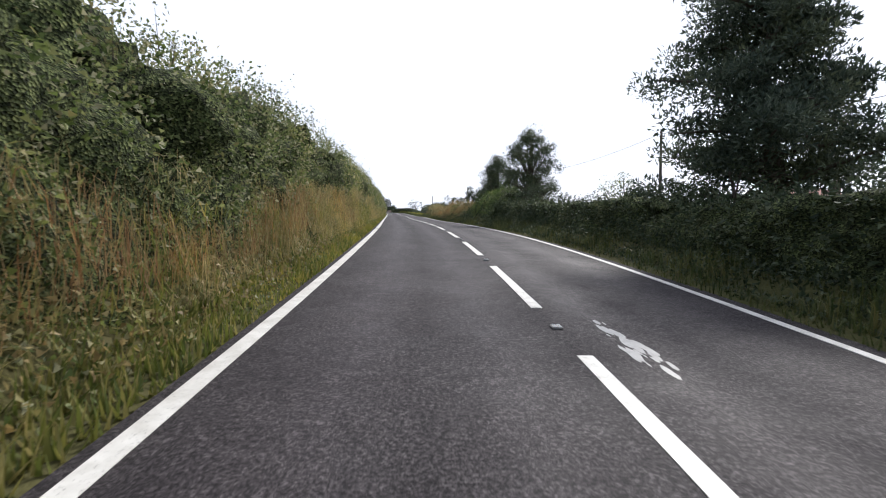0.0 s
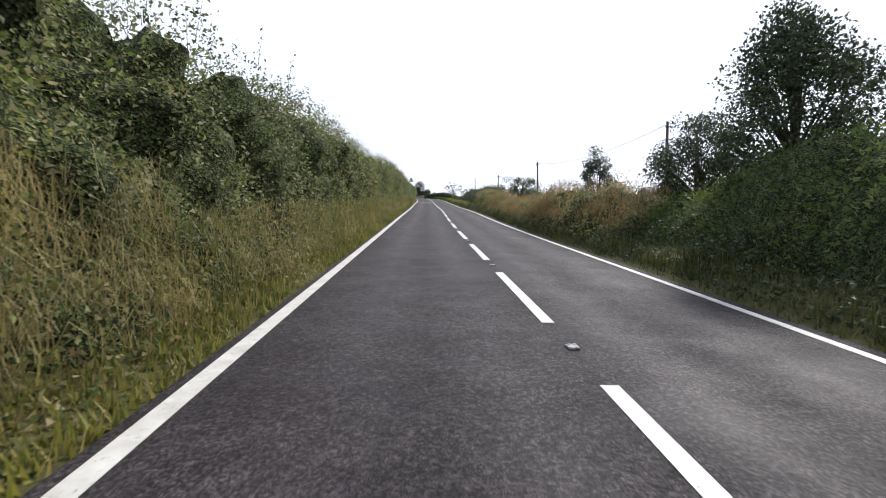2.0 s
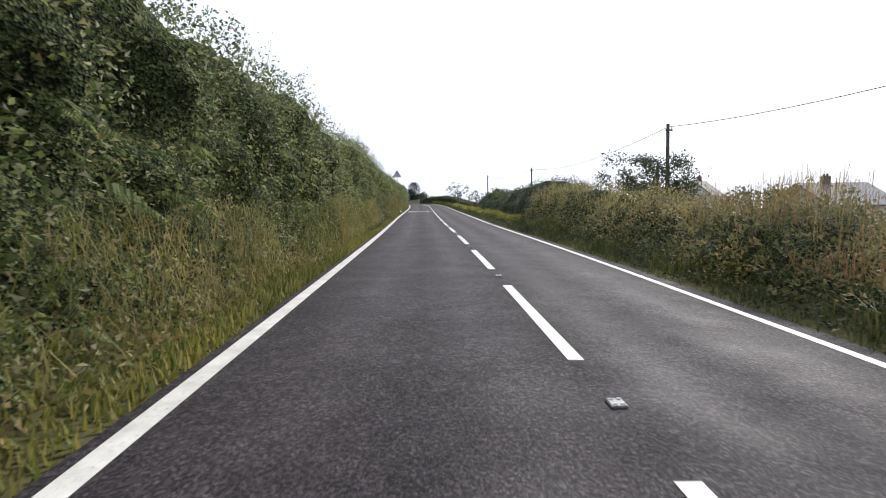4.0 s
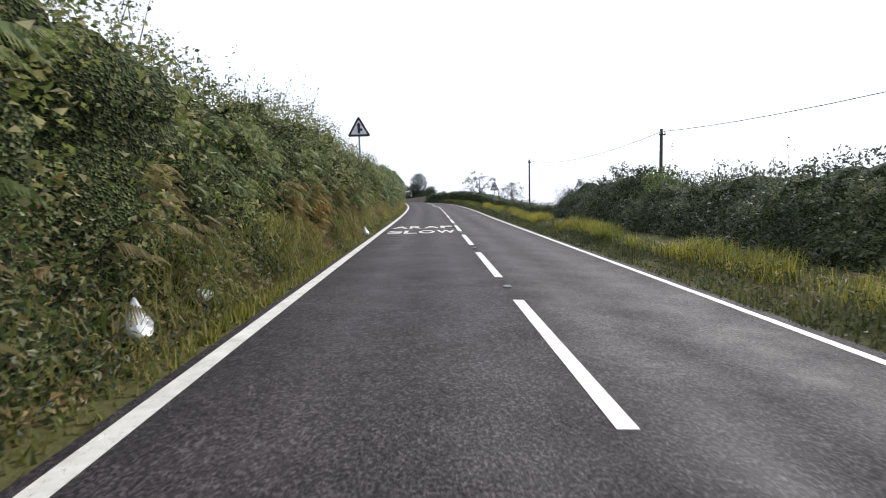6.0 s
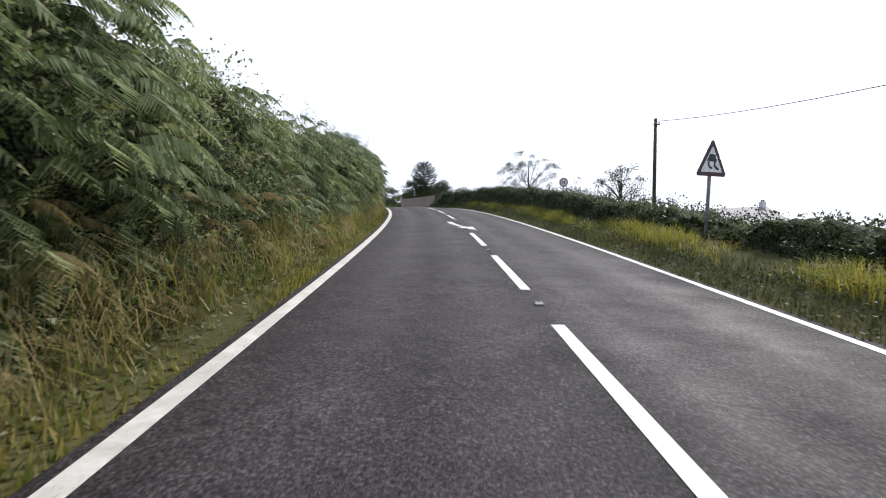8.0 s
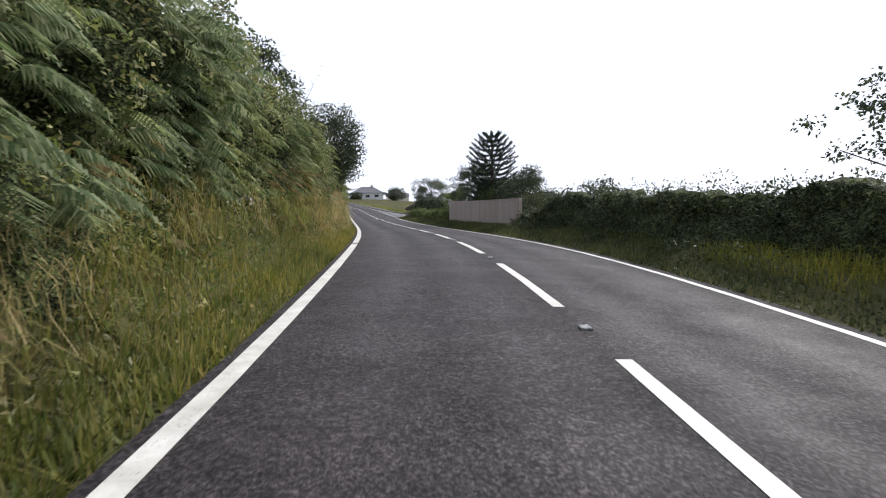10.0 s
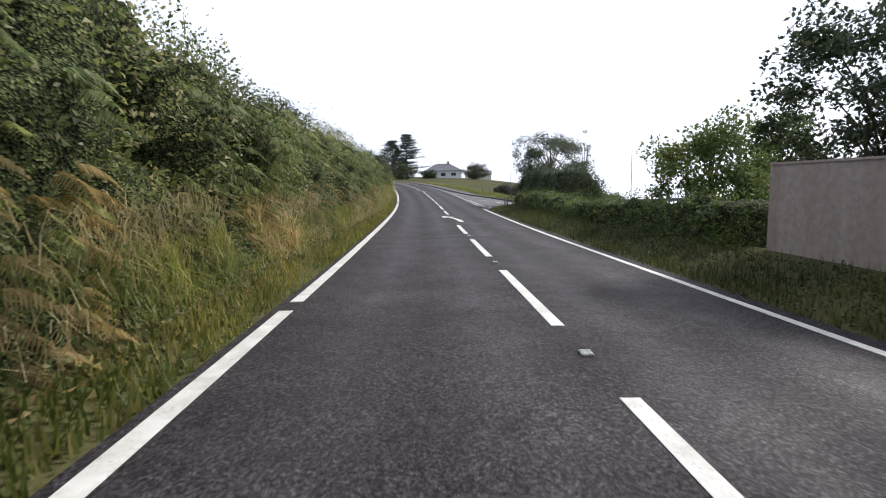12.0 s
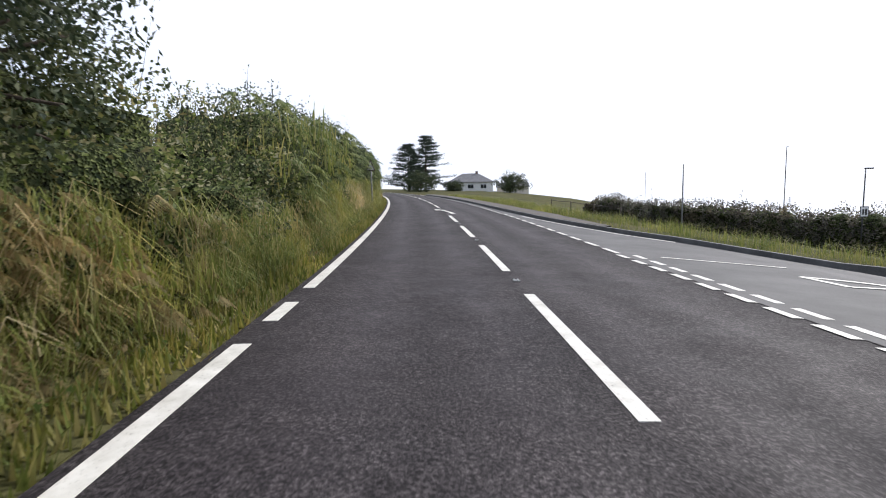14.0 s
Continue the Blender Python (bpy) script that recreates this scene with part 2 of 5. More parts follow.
HEDGE_CORE = shaded_thicket("hedge_inner_shade", [(0.017, 0.022, 0.009), (0.04, 0.053, 0.02), (0.08, 0.102, 0.038), (0.15, 0.17, 0.068)])
LEAF_HEDGE = foliage("hedge_leaves", [(0.052, 0.076, 0.023), (0.097, 0.13, 0.039), (0.15, 0.185, 0.057), (0.235, 0.26, 0.104), (0.165, 0.147, 0.063), (0.36, 0.35, 0.22)], 0.5, 0.45)
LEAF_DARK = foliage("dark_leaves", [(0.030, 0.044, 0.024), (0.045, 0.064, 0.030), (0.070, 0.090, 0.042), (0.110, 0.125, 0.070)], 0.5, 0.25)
LEAF_LIGHT = foliage("light_leaves", [(0.06, 0.1, 0.025), (0.09, 0.14, 0.035), (0.13, 0.17, 0.05), (0.17, 0.19, 0.07)], 0.5, 0.4)
LEAF_GREY = foliage("grey_green_leaves", [(0.05, 0.066, 0.04), (0.075, 0.095, 0.058), (0.11, 0.13, 0.085), (0.16, 0.175, 0.13)], 0.5, 0.25)
LEAF_PURPLE = foliage("purple_leaves", [(0.06, 0.056, 0.05), (0.1, 0.09, 0.078), (0.15, 0.125, 0.105), (0.13, 0.135, 0.085), (0.22, 0.2, 0.15)], 0.5, 0.3)
PINE_NEEDLE = foliage("pine_needles", [(0.045, 0.062, 0.045), (0.07, 0.09, 0.06), (0.1, 0.122, 0.08)], 0.6, 0.25)
NEEDLE = foliage("conifer_needles", [(0.02, 0.032, 0.022), (0.032, 0.048, 0.03), (0.05, 0.068, 0.043)], 0.6, 0.08)
FERN = foliage("bracken_fronds", [(0.08, 0.115, 0.035), (0.14, 0.18, 0.06), (0.21, 0.245, 0.095), (0.33, 0.35, 0.17)], 0.6, 0.42)
FERN_PALE = foliage("pale_bracken_fronds", [(0.09, 0.13, 0.055), (0.15, 0.195, 0.085), (0.23, 0.27, 0.13), (0.36, 0.39, 0.23)], 0.6, 0.42)
FERN_DRY = foliage("dry_bracken", [(0.185, 0.138, 0.06), (0.265, 0.2, 0.09), (0.35, 0.275, 0.13), (0.2, 0.185, 0.078)], 0.6, 0.35)
GRASS = foliage("verge_grass", [(0.1, 0.125, 0.027), (0.15, 0.17, 0.036), (0.215, 0.205, 0.048), (0.29, 0.25, 0.09)], 0.4, 0.4)
GRASS_FRESH = foliage("fresh_verge_grass", [(0.12, 0.15, 0.035), (0.17, 0.2, 0.05), (0.23, 0.24, 0.065), (0.29, 0.27, 0.1)], 0.4, 0.4)
LEAF_WEEDY = foliage("weedy_leaves", [(0.1, 0.12, 0.045), (0.17, 0.18, 0.07), (0.26, 0.25, 0.11), (0.36, 0.31, 0.17), (0.3, 0.19, 0.09), (0.2, 0.21, 0.09)], 0.7, 0.4)
# darker copy of the verge grass: the hedge's shade is put into its colour
GRASS_SHADE = foliage("verge_grass_shade_tint", [(0.045, 0.065, 0.02), (0.07, 0.09, 0.026), (0.1, 0.115, 0.034), (0.15, 0.14, 0.05)], 0.5, 0.3)
GRASS_BRIGHT = foliage("lush_grass", [(0.13, 0.15, 0.022), (0.19, 0.205, 0.03), (0.27, 0.26, 0.04), (0.34, 0.31, 0.07)], 0.5, 0.5)
STRAW = foliage("dry_grass", [(0.27, 0.21, 0.085), (0.36, 0.285, 0.125), (0.48, 0.39, 0.19), (0.2, 0.19, 0.065)], 0.6, 0.35)
GLINT_TAR = solid("glint_tar", (0.13, 0.13, 0.13), (0.26, 0.26, 0.25), 6, 0.4, 0, 60, 0.2)
STRAW_RUST = foliage("rusty_dead_growth", [(0.36, 0.26, 0.13), (0.46, 0.36, 0.19), (0.58, 0.48, 0.29), (0.36, 0.32, 0.15)], 0.7, 0.4)
WEED_BROWN = foliage("brown_seed_heads", [(0.22, 0.12, 0.055), (0.3, 0.175, 0.08), (0.36, 0.25, 0.12), (0.22, 0.19, 0.075)], 0.7, 0.35)
BARK = solid("bark", (0.05, 0.04, 0.03), (0.12, 0.1, 0.08), 4, 0.95, 0, 40, 0.8, 0.02)
POLE_WOOD = solid("creosoted_wood", (0.05, 0.04, 0.032), (0.1, 0.08, 0.062), 3, 0.9, 0, 50, 0.5, 0.005)
# near-black copy of the post steel: its backlit look is put into the colour
POST_BACKLIT = solid("backlit_steel", (0.03, 0.03, 0.032), (0.06, 0.06, 0.062), 6, 0.6, 0.2, 60, 0.1)
GALVANISED = solid("galvanised_steel", (0.16, 0.165, 0.17), (0.25, 0.255, 0.26), 6, 0.6, 0.3, 60, 0.1)
CABLE = solid("black_cable", (0.02, 0.02, 0.02), (0.035, 0.035, 0.035), 4, 0.7)
SIGN_WHITE = solid("sign_white", (0.74, 0.75, 0.76), (0.82, 0.82, 0.82), 3, 0.45, 0, 20, 0.02)
# border red darkened almost to black: its backlit shade is put into the colour
SIGN_RED = solid("backlit_sign_red", (0.035, 0.012, 0.014), (0.06, 0.016, 0.018), 3, 0.5, 0, 20, 0.02)
SIGN_BLACK = solid("sign_black", (0.012, 0.012, 0.013), (0.02, 0.02, 0.02), 3, 0.5, 0, 20, 0.02)
SIGN_BACK = solid("sign_back_grey", (0.2, 0.2, 0.2), (0.28, 0.28, 0.28), 3, 0.6, 0.3)
CONCRETE = streaked("grey_brown_render", (0.34, 0.265, 0.215), (0.44, 0.355, 0.3))
COPING = solid("coping_stone", (0.34, 0.31, 0.27), (0.46, 0.43, 0.39), 2, 0.9, 0, 30, 0.4, 0.01)
FOOTWAY = solid("footway_tarmac", (0.055, 0.047, 0.04), (0.1, 0.083, 0.07), 1.5, 0.9, 0, 60, 0.4)
KERB = solid("kerb_concrete", (0.1, 0.1, 0.098), (0.18, 0.175, 0.17), 2, 0.9, 0, 40, 0.4, 0.005)
RENDER_WHITE = solid("white_render", (0.66, 0.65, 0.62), (0.8, 0.79, 0.77), 0.7, 0.85, 0, 30, 0.3, 0.006)
RENDER_CREAM = solid("cream_render", (0.55, 0.5, 0.42), (0.68, 0.63, 0.55), 0.7, 0.85, 0, 30, 0.3, 0.006)
SLATE = solid("slate_roof", (0.1, 0.1, 0.11), (0.19, 0.185, 0.19), 1.2, 0.7, 0, 12, 0.4, 0.02)
ROOF_BROWN = solid("brown_tile_roof", (0.12, 0.088, 0.074), (0.2, 0.155, 0.135), 1.2, 0.8, 0, 10, 0.5, 0.03)
ROOF_DARK = solid("dark_tile_roof", (0.06, 0.052, 0.048), (0.11, 0.095, 0.085), 1.2, 0.8, 0, 10, 0.5, 0.03)
ROOF_RED = solid("red_tile_roof", (0.3, 0.11, 0.08), (0.42, 0.18, 0.14), 1.2, 0.8, 0, 10, 0.5, 0.03)
BRICK = solid("chimney_brick", (0.13, 0.085, 0.07), (0.24, 0.16, 0.13), 3, 0.9, 0, 20, 0.5, 0.01)
FRAME_WHITE = solid("white_frame", (0.7, 0.7, 0.7), (0.8, 0.8, 0.8), 3, 0.4, 0, 20, 0.05)
GLASS = solid("dark_window_glass", (0.02, 0.024, 0.028), (0.035, 0.04, 0.045), 2, 0.08, 0, 10, 0.0)
BAG_WHITE = solid("white_plastic", (0.72, 0.72, 0.7), (0.84, 0.84, 0.83), 6, 0.4, 0, 25, 0.4, 0.01)
RUBBER = solid("stud_housing", (0.18, 0.18, 0.17), (0.34, 0.33, 0.31), 20, 0.6, 0.3, 90, 0.3)
LENS = solid("stud_lens", (0.6, 0.62, 0.62), (0.8, 0.8, 0.8), 20, 0.15, 0, 90, 0.0)


# ---- builders ----
def mesh_from(name, verts, faces, mats):
    """A mesh out of arrays: faces all with the same number of corners."""
    verts, faces = np.asarray(verts, np.float32), np.asarray(faces, np.int32)
    me = bpy.data.meshes.new(name)
    me.vertices.add(len(verts))
    me.vertices.foreach_set("co", verts.ravel())
    me.loops.add(faces.size)
    me.loops.foreach_set("vertex_index", faces.ravel())
    me.polygons.add(len(faces))
    me.polygons.foreach_set("loop_start", np.arange(len(faces), dtype=np.int32) * faces.shape[1])
    me.polygons.foreach_set("use_smooth", np.zeros(len(faces), bool))
    me.update(calc_edges=True)
    for m in mats if isinstance(mats, (list, tuple)) else [mats]:
        me.materials.append(m)
    return me


def part(name, data, mat, parent, label=""):
    """A mesh object under a thing or part, from a bmesh or a mesh."""
    if isinstance(data, bmesh.types.BMesh):
        me = bpy.data.meshes.new(name)
        data.to_mesh(me)
        data.free()
        data = me
    if mat:
        data.materials.clear()
        data.materials.append(mat)
    ob = new(name, data)
    ob.parent = parent
    return tagged(ob, label)


def thing(name, label, category, group="", kind=""):
    return tagged(new(name), label, category, group, kind)


def smooth(me):
    me.polygons.foreach_set("use_smooth", np.ones(len(me.polygons), bool))
    return me


def block(sx, sy, sz, at=(0, 0, 0), bevel=0.0, turn=None):
    bm = bmesh.new()
    bmesh.ops.create_cube(bm, size=1, matrix=Matrix.Translation(at) @ (turn or Matrix()) @ Matrix.Diagonal((sx, sy, sz, 1)))
    if bevel:
        bmesh.ops.bevel(bm, geom=bm.edges[:], offset=bevel, segments=2, affect="EDGES")
    return bm


def tube(points, radii, sides=8):
    """A tapered round rod through points, with closed ends."""
    pts = [Vector(p) for p in points]
    v, f = [], []
    for i, p in enumerate(pts):
        d = (pts[min(i + 1, len(pts) - 1)] - pts[max(i - 1, 0)]).normalized()
        side = d.cross(Vector((0.3, 0.9, 0.2)) if abs(d.z) > 0.8 else Vector((0, 0, 1))).normalized()
        up = side.cross(d)
        for k in range(sides):
            w = 2 * math.pi * k / sides
            v.append(p + (side * math.cos(w) + up * math.sin(w)) * radii[i])
    for i in range(len(pts) - 1):
        for k in range(sides):
            f.append((i * sides + k, i * sides + (k + 1) % sides, (i + 1) * sides + (k + 1) % sides, (i + 1) * sides + k))
    bm = bmesh.new()
    bv = [bm.verts.new(p) for p in v]
    for q in f:
        bm.faces.new([bv[i] for i in q])
    bm.faces.new(bv[:sides][::-1])
    bm.faces.new(bv[-sides:])
    for face in bm.faces:
        face.smooth = True
    bmesh.ops.recalc_face_normals(bm, faces=bm.faces[:])
    return bm


def prism(outline, depth, axis="y"):
    """A flat shape given in x, z, made thick along y (or in x, y along z)."""
    bm = bmesh.new()
    if axis == "y":
        a1 = [bm.verts.new((x, 0, z)) for x, z in outline]
        a2 = [bm.verts.new((x, depth, z)) for x, z in outline]
    else:
        a1 = [bm.verts.new((x, y, 0)) for x, y in outline]
        a2 = [bm.verts.new((x, y, depth)) for x, y in outline]
    bm.faces.new(a1)
    bm.faces.new(a2[::-1])
    for i in range(len(outline)):
        j = (i + 1) % len(outline)
        bm.faces.new((a1[i], a2[i], a2[j], a1[j]))
    bmesh.ops.recalc_face_normals(bm, faces=bm.faces[:])
    return bm


def unit(v):
    return v / np.maximum(np.linalg.norm(v, axis=-1, keepdims=True), 1e-9)


def leaves_mesh(name, at, out, length, width, mat, rng, droop=0.35, loose=0.9, single=False):
    """Many folded leaves: base, two sides and tip each. at: their bases, out: the way the surface faces."""
    n = len(at)
    d = unit(out + rng.normal(0, loose, (n, 3)) + np.array([0, 0, -droop]))
    side = unit(np.cross(d, rng.normal(0, 1, (n, 3))))
    up = np.cross(side, d)
    L = (length * rng.uniform(0.6, 1.35, n))[:, None]
    W = (width * rng.uniform(0.6, 1.35, n))[:, None]
    if single:
        v = np.stack([at, at + d * L * 0.6 + side * W * 0.5, at + d * L * 0.9 - side * W * 0.4], 1).reshape(-1, 3)
        return mesh_from(name, v, np.arange(3 * n).reshape(-1, 3), mat)
    v = np.stack([at, at + d * L * 0.45 + side * W * 0.5 + up * W * 0.22, at + d * L, at + d * L * 0.45 - side * W * 0.5 + up * W * 0.22], 1).reshape(-1, 3)
    i = np.arange(n)[:, None] * 4
    f = np.concatenate([i + [0, 1, 2], i + [0, 2, 3]], 1).reshape(-1, 3)
    return mesh_from(name, v, f, mat)


def blades_mesh(name, at, height, mat, rng, width=0.012, lean=0.35, short=False, fall=0.3):
    """Bent grass blades on the points at."""
    n = len(at)
    w = rng.uniform(0, 2 * math.pi, n)
    way = np.stack([np.cos(w), np.sin(w), np.zeros(n)], 1)
    side = np.stack([-np.sin(w), np.cos(w), np.zeros(n)], 1)
    h = (height * rng.uniform(0.55, 1.3, n))[:, None]
    ln = np.minimum(lean * np.abs(rng.normal(0, 1, n)), max(1.0, lean))[:, None]
    up = np.array([0, 0, 1.0])
    wd = (width * rng.uniform(0.7, 1.5, n))[:, None]
    mid = at + up * h * 0.6 + way * h * ln * 0.3
    tip = at + up * h * (1 - fall * np.minimum(ln, 1.5)) + way * h * ln
    if short:
        v = np.stack([at - side * wd, at + side * wd, tip], 1).reshape(-1, 3)
        return mesh_from(name, v, np.arange(3 * n).reshape(-1, 3), mat)
    v = np.stack([at - side * wd, at + side * wd, mid + side * wd * 0.7, mid - side * wd * 0.7, tip], 1).reshape(-1, 3)
    i = np.arange(n)[:, None] * 5
    f = np.concatenate([i + [0, 1, 2], i + [0, 2, 3], i + [3, 2, 4]], 1).reshape(-1, 3)
    return mesh_from(name, v, f, mat)


def fronds_mesh(name, at, out, length, mat, rng, pairs=14):
    """Bracken fronds: an arching stem with paired, narrowing leaflets."""
    n = len(at)
    L = length * rng.uniform(0.65, 1.25, n)
    flat = unit(out * np.array([1, 1, 0]) + rng.normal(0, 0.75, (n, 3)) * np.array([1, 1, 0]))
    side = np.stack([-flat[:, 1], flat[:, 0], np.zeros(n)], 1)
    rise = rng.uniform(0.15, 0.75, n)
    V, F = [], []
    for k in range(pairs):
        u = 0.18 + 0.82 * k / (pairs - 1)
        c = at + flat * (L * u * 0.85)[:, None] + np.array([0, 0, 1.0]) * (L * (rise * u - (0.62 + rise * 0.55) * u * u))[:, None]
        reach = (L * 0.46 * (1 - u) ** 0.8 * (0.5 + min(1, u * 3) * 0.5) + 0.015)[:, None]
        wide = (L * 0.046)[:, None]
        for sg in (-1, 1):
            tip = c + side * sg * reach + flat * reach * 0.35 - np.array([0, 0, 0.8]) * reach
            V.append(np.stack([c - flat * wide * 0.6, c + flat * wide * 0.7, tip], 1))
    V = np.stack(V, 1).reshape(-1, 3)
    return mesh_from(name, V, np.arange(len(V)).reshape(-1, 3), mat)


# ---- ground, road and its paint ----
rng = np.random.default_rng(7)
S_ALL = np.concatenate([[-2500, -900, -300, -100, -40], np.arange(-20, 400, 2.0), [420, 460, 540, 700, 1100, 3000]])
L_ALL = np.array([-2000, -600, -150, -60, -40, -20, -9, -6, -5.2, -4.7, -4.3, -3.95, -3.6, -3.3, -3.0, 0, 2.9, 3.2, 3.7, 4.2, 4.6, 5, 5.5, 6, 6.5, 7.2, 8, 9, 10, 12, 15, 20, 30, 45, 60, 120, 500, 2000.0])
gs, gl = np.meshgrid(S_ALL, L_ALL, indexing="ij")
flatter = np.clip((np.abs(gs - 185) - 240) / 600, 0, 1)
gz = ground_z(gs, gl)
wob = np.array([noise.noise(Vector((x * 0.23, y * 0.31, 3.1))) for x, y in zip(gs.ravel(), gl.ravel())]).reshape(gs.shape)
gz = gz + np.where((gl < -4) | (gl > 4) & ~((gs > 262) & (gs < 420) & (gl < 40)), 0.12 * wob, 0) * (1 - flatter)
nS, nL = gs.shape
idx = np.arange(nS * nL).reshape(nS, nL)
quads = np.stack([idx[:-1, :-1], idx[:-1, 1:], idx[1:, 1:], idx[1:, :-1]], -1).reshape(-1, 4)
ground = new("ground", smooth(mesh_from("ground", spot(gs, gl, gz).reshape(-1, 3), quads, GROUND)))
tagged(ground, "rolling green and straw-coloured meadow land beside the road", "ground", kind="structure")


def strip(name, s, lats, up, mat, parent, label="", uv=False, edge=0.0, line=None):
    """A ribbon on the road's surface along s, between the given offsets; edge: depth of its sides."""
    s, lats = np.asarray(s, float), np.asarray(lats, float)
    a1, a2 = np.meshgrid(s, lats, indexing="ij")
    if line:
        a2 = a2 + line(a1)
    p = spot(a1, a2, road_z(a2) + up)
    n, k = a1.shape
    i = np.arange(n * k).reshape(n, k)
    q = np.stack([i[:-1, :-1], i[:-1, 1:], i[1:, 1:], i[1:, :-1]], -1).reshape(-1, 4)
    v = p.reshape(-1, 3)
    if edge:
        ring = np.concatenate([i[0, :], i[1:, -1], i[-1, -2::-1], i[-2:0:-1, 0]])
        low = v[ring] - np.array([0, 0, edge])
        j = len(v) + np.arange(len(ring))
        q = np.concatenate([q, np.stack([ring, j, np.roll(j, -1), np.roll(ring, -1)], -1)])
        v = np.concatenate([v, low])
    me = mesh_from(name, v, q, mat)
    if uv:
        layer = me.uv_layers.new(name="across")
        loops = np.empty(len(me.loops), np.int32)
        me.loops.foreach_get("vertex_index", loops)
        across = np.zeros((len(v), 2), np.float32)
        across[:n * k, 0] = ((a2 - lats[0]) / (lats[-1] - lats[0])).ravel()
        across[:n * k, 1] = a1.ravel() * 0.1
        layer.data.foreach_set("uv", across[loops].ravel())
    ob = new(name, me)
    ob.parent = parent
    return tagged(ob, label)


LEFT_EDGE = -3.06


def right_edge(s):
    return np.interp(s, [0, 22, 50, 67, 82, 112, 127, 157, 172, 200, 217, 232, 250, 300], [2.84, 2.92, 2.91, 2.88, 2.82, 2.84, 2.92, 2.96, 3.02, 2.92, 2.8, 2.85, 2.82, 3.1])


road = strip("road", np.arange(-60, 420, 2.0), [-3.25, -2.3, -1.5, -0.7, 0, 0.7, 1.5, 2.3, 3.2], 0.0, ASPHALT, None, uv=True, edge=0.12)
tagged(road, "worn grey two-lane asphalt road with chipped surface", "road", kind="structure")
for k in range(-8, 58):
    s0 = 6 * k + 8
    if k in (28, 41, 48):       # deflection arrows stand there
        continue
    strip("centre_dash", [s0, s0 + 2, s0 + 4], [-0.07, 0.07], 0.006, PAINT, road, edge=0.006)
LEFT_BREAKS = [33.9, 210.4, 237.4]
starts = [-60] + [b + 0.28 for b in LEFT_BREAKS]
ends = [b - 0.28 for b in LEFT_BREAKS] + [273.9]
for s0, s1 in zip(starts, ends):
    strip("edge_line", np.linspace(s0, s1, max(3, int((s1 - s0) / 2))), [LEFT_EDGE - 0.085, LEFT_EDGE + 0.085], 0.006, PAINT, road, edge=0.006)
strip("edge_line", [274.8, 275.3, 275.8], [LEFT_EDGE - 0.085, LEFT_EDGE + 0.085], 0.006, PAINT, road, edge=0.006)
strip("edge_line", np.arange(276.8, 420, 2), [LEFT_EDGE - 0.085, LEFT_EDGE + 0.085], 0.006, PAINT, road, edge=0.006)
RIGHT_BREAKS = [36.0, 113.8]
starts = [-60] + [b + 0.28 for b in RIGHT_BREAKS]
ends = [b - 0.28 for b in RIGHT_BREAKS] + [268.2]
for s0, s1 in zip(starts, ends):
    strip("edge_line", np.linspace(s0, s1, max(3, int((s1 - s0) / 2))), [-0.07, 0.07], 0.006, PAINT, road, edge=0.006, line=right_edge)
strip("edge_line", np.arange(298, 420, 2), [-0.07, 0.07], 0.006, PAINT, road, edge=0.006, line=right_edge)


def flat_shape(name, outline, parent, up=0.006, mat=None):
    """A painted shape on the road from corners (s, lat)."""
    s, l = np.array(outline, float).T
    p = spot(s, l, road_z(l) + up)
    bm = bmesh.new()
    f = bm.faces.new([bm.verts.new(v) for v in p])
    bmesh.ops.triangulate(bm, faces=[f])
    return part(name, bm, mat or PAINT, parent)


def road_letter(ch, s0, high, l0, wide):
    """A painted letter, its foot towards the driver."""
    cu = bpy.data.curves.new("letter", "FONT")
    cu.body, cu.offset = ch, 0.022
    tmp = new("letter", cu)
    bpy.context.view_layer.update()
    me = bpy.data.meshes.new_from_object(tmp)
    bpy.data.objects.remove(tmp)
    me.name = "letter"
    co = np.empty(len(me.vertices) * 3)
    me.vertices.foreach_get("co", co)
    co = co.reshape(-1, 3)
    lo, hi = co.min(0), co.max(0)
    l = l0 + (co[:, 0] - lo[0]) / (hi[0] - lo[0]) * wide
    s = s0 + (co[:, 1] - lo[1]) / (hi[1] - lo[1]) * high
    me.vertices.foreach_set("co", spot(s, l, road_z(l) + 0.006).astype(np.float32).ravel())
    part("letter", me, PAINT, road)


for word, s0, widths in (("SLOW", 139.05, (0.55, 0.5, 0.62, 0.72)), ("ARAF", 142.1, (0.66, 0.55, 0.66, 0.5))):
    at = -2.76
    for ch, w in zip(word, widths):
        road_letter(ch, s0, 1.65, at, w)
        at += w + 0.06

ARROW = [(0.2, 0.44), (0.2, 0.2), (1.6, 0.16), (2.7, 0.02), (3.35, -0.12), (3.1, -0.38), (4.75, -0.38), (3.7, 0.24), (3.5, 0.02), (2.9, 0.17), (1.7, 0.36)]
flat_shape("deflection_arrow", [(254 + s, l) for s, l in ARROW], road)
flat_shape("deflection_arrow", [(295.5 + s, l) for s, l in ARROW], road)
# pale blotches: a bright glint on the road put into the colour
g = np.random.default_rng(5)
bm = bmesh.new()
for k in range(45):
    cs, cl = 12.5 + g.normal(0, 0.42), 0.57 + g.normal(0, 0.055)
    r = g.uniform(0.02, 0.1)
    pts = [(cs + 2.2 * r * math.cos(w) * g.uniform(0.7, 1.2), cl + 0.45 * r * math.sin(w) * g.uniform(0.7, 1.2)) for w in np.linspace(0, 5.7, 9)]
    q, l = np.array(pts).T
    bm.faces.new([bm.verts.new(v) for v in spot(q, l, road_z(l) + 0.003 + k * 2e-5)])
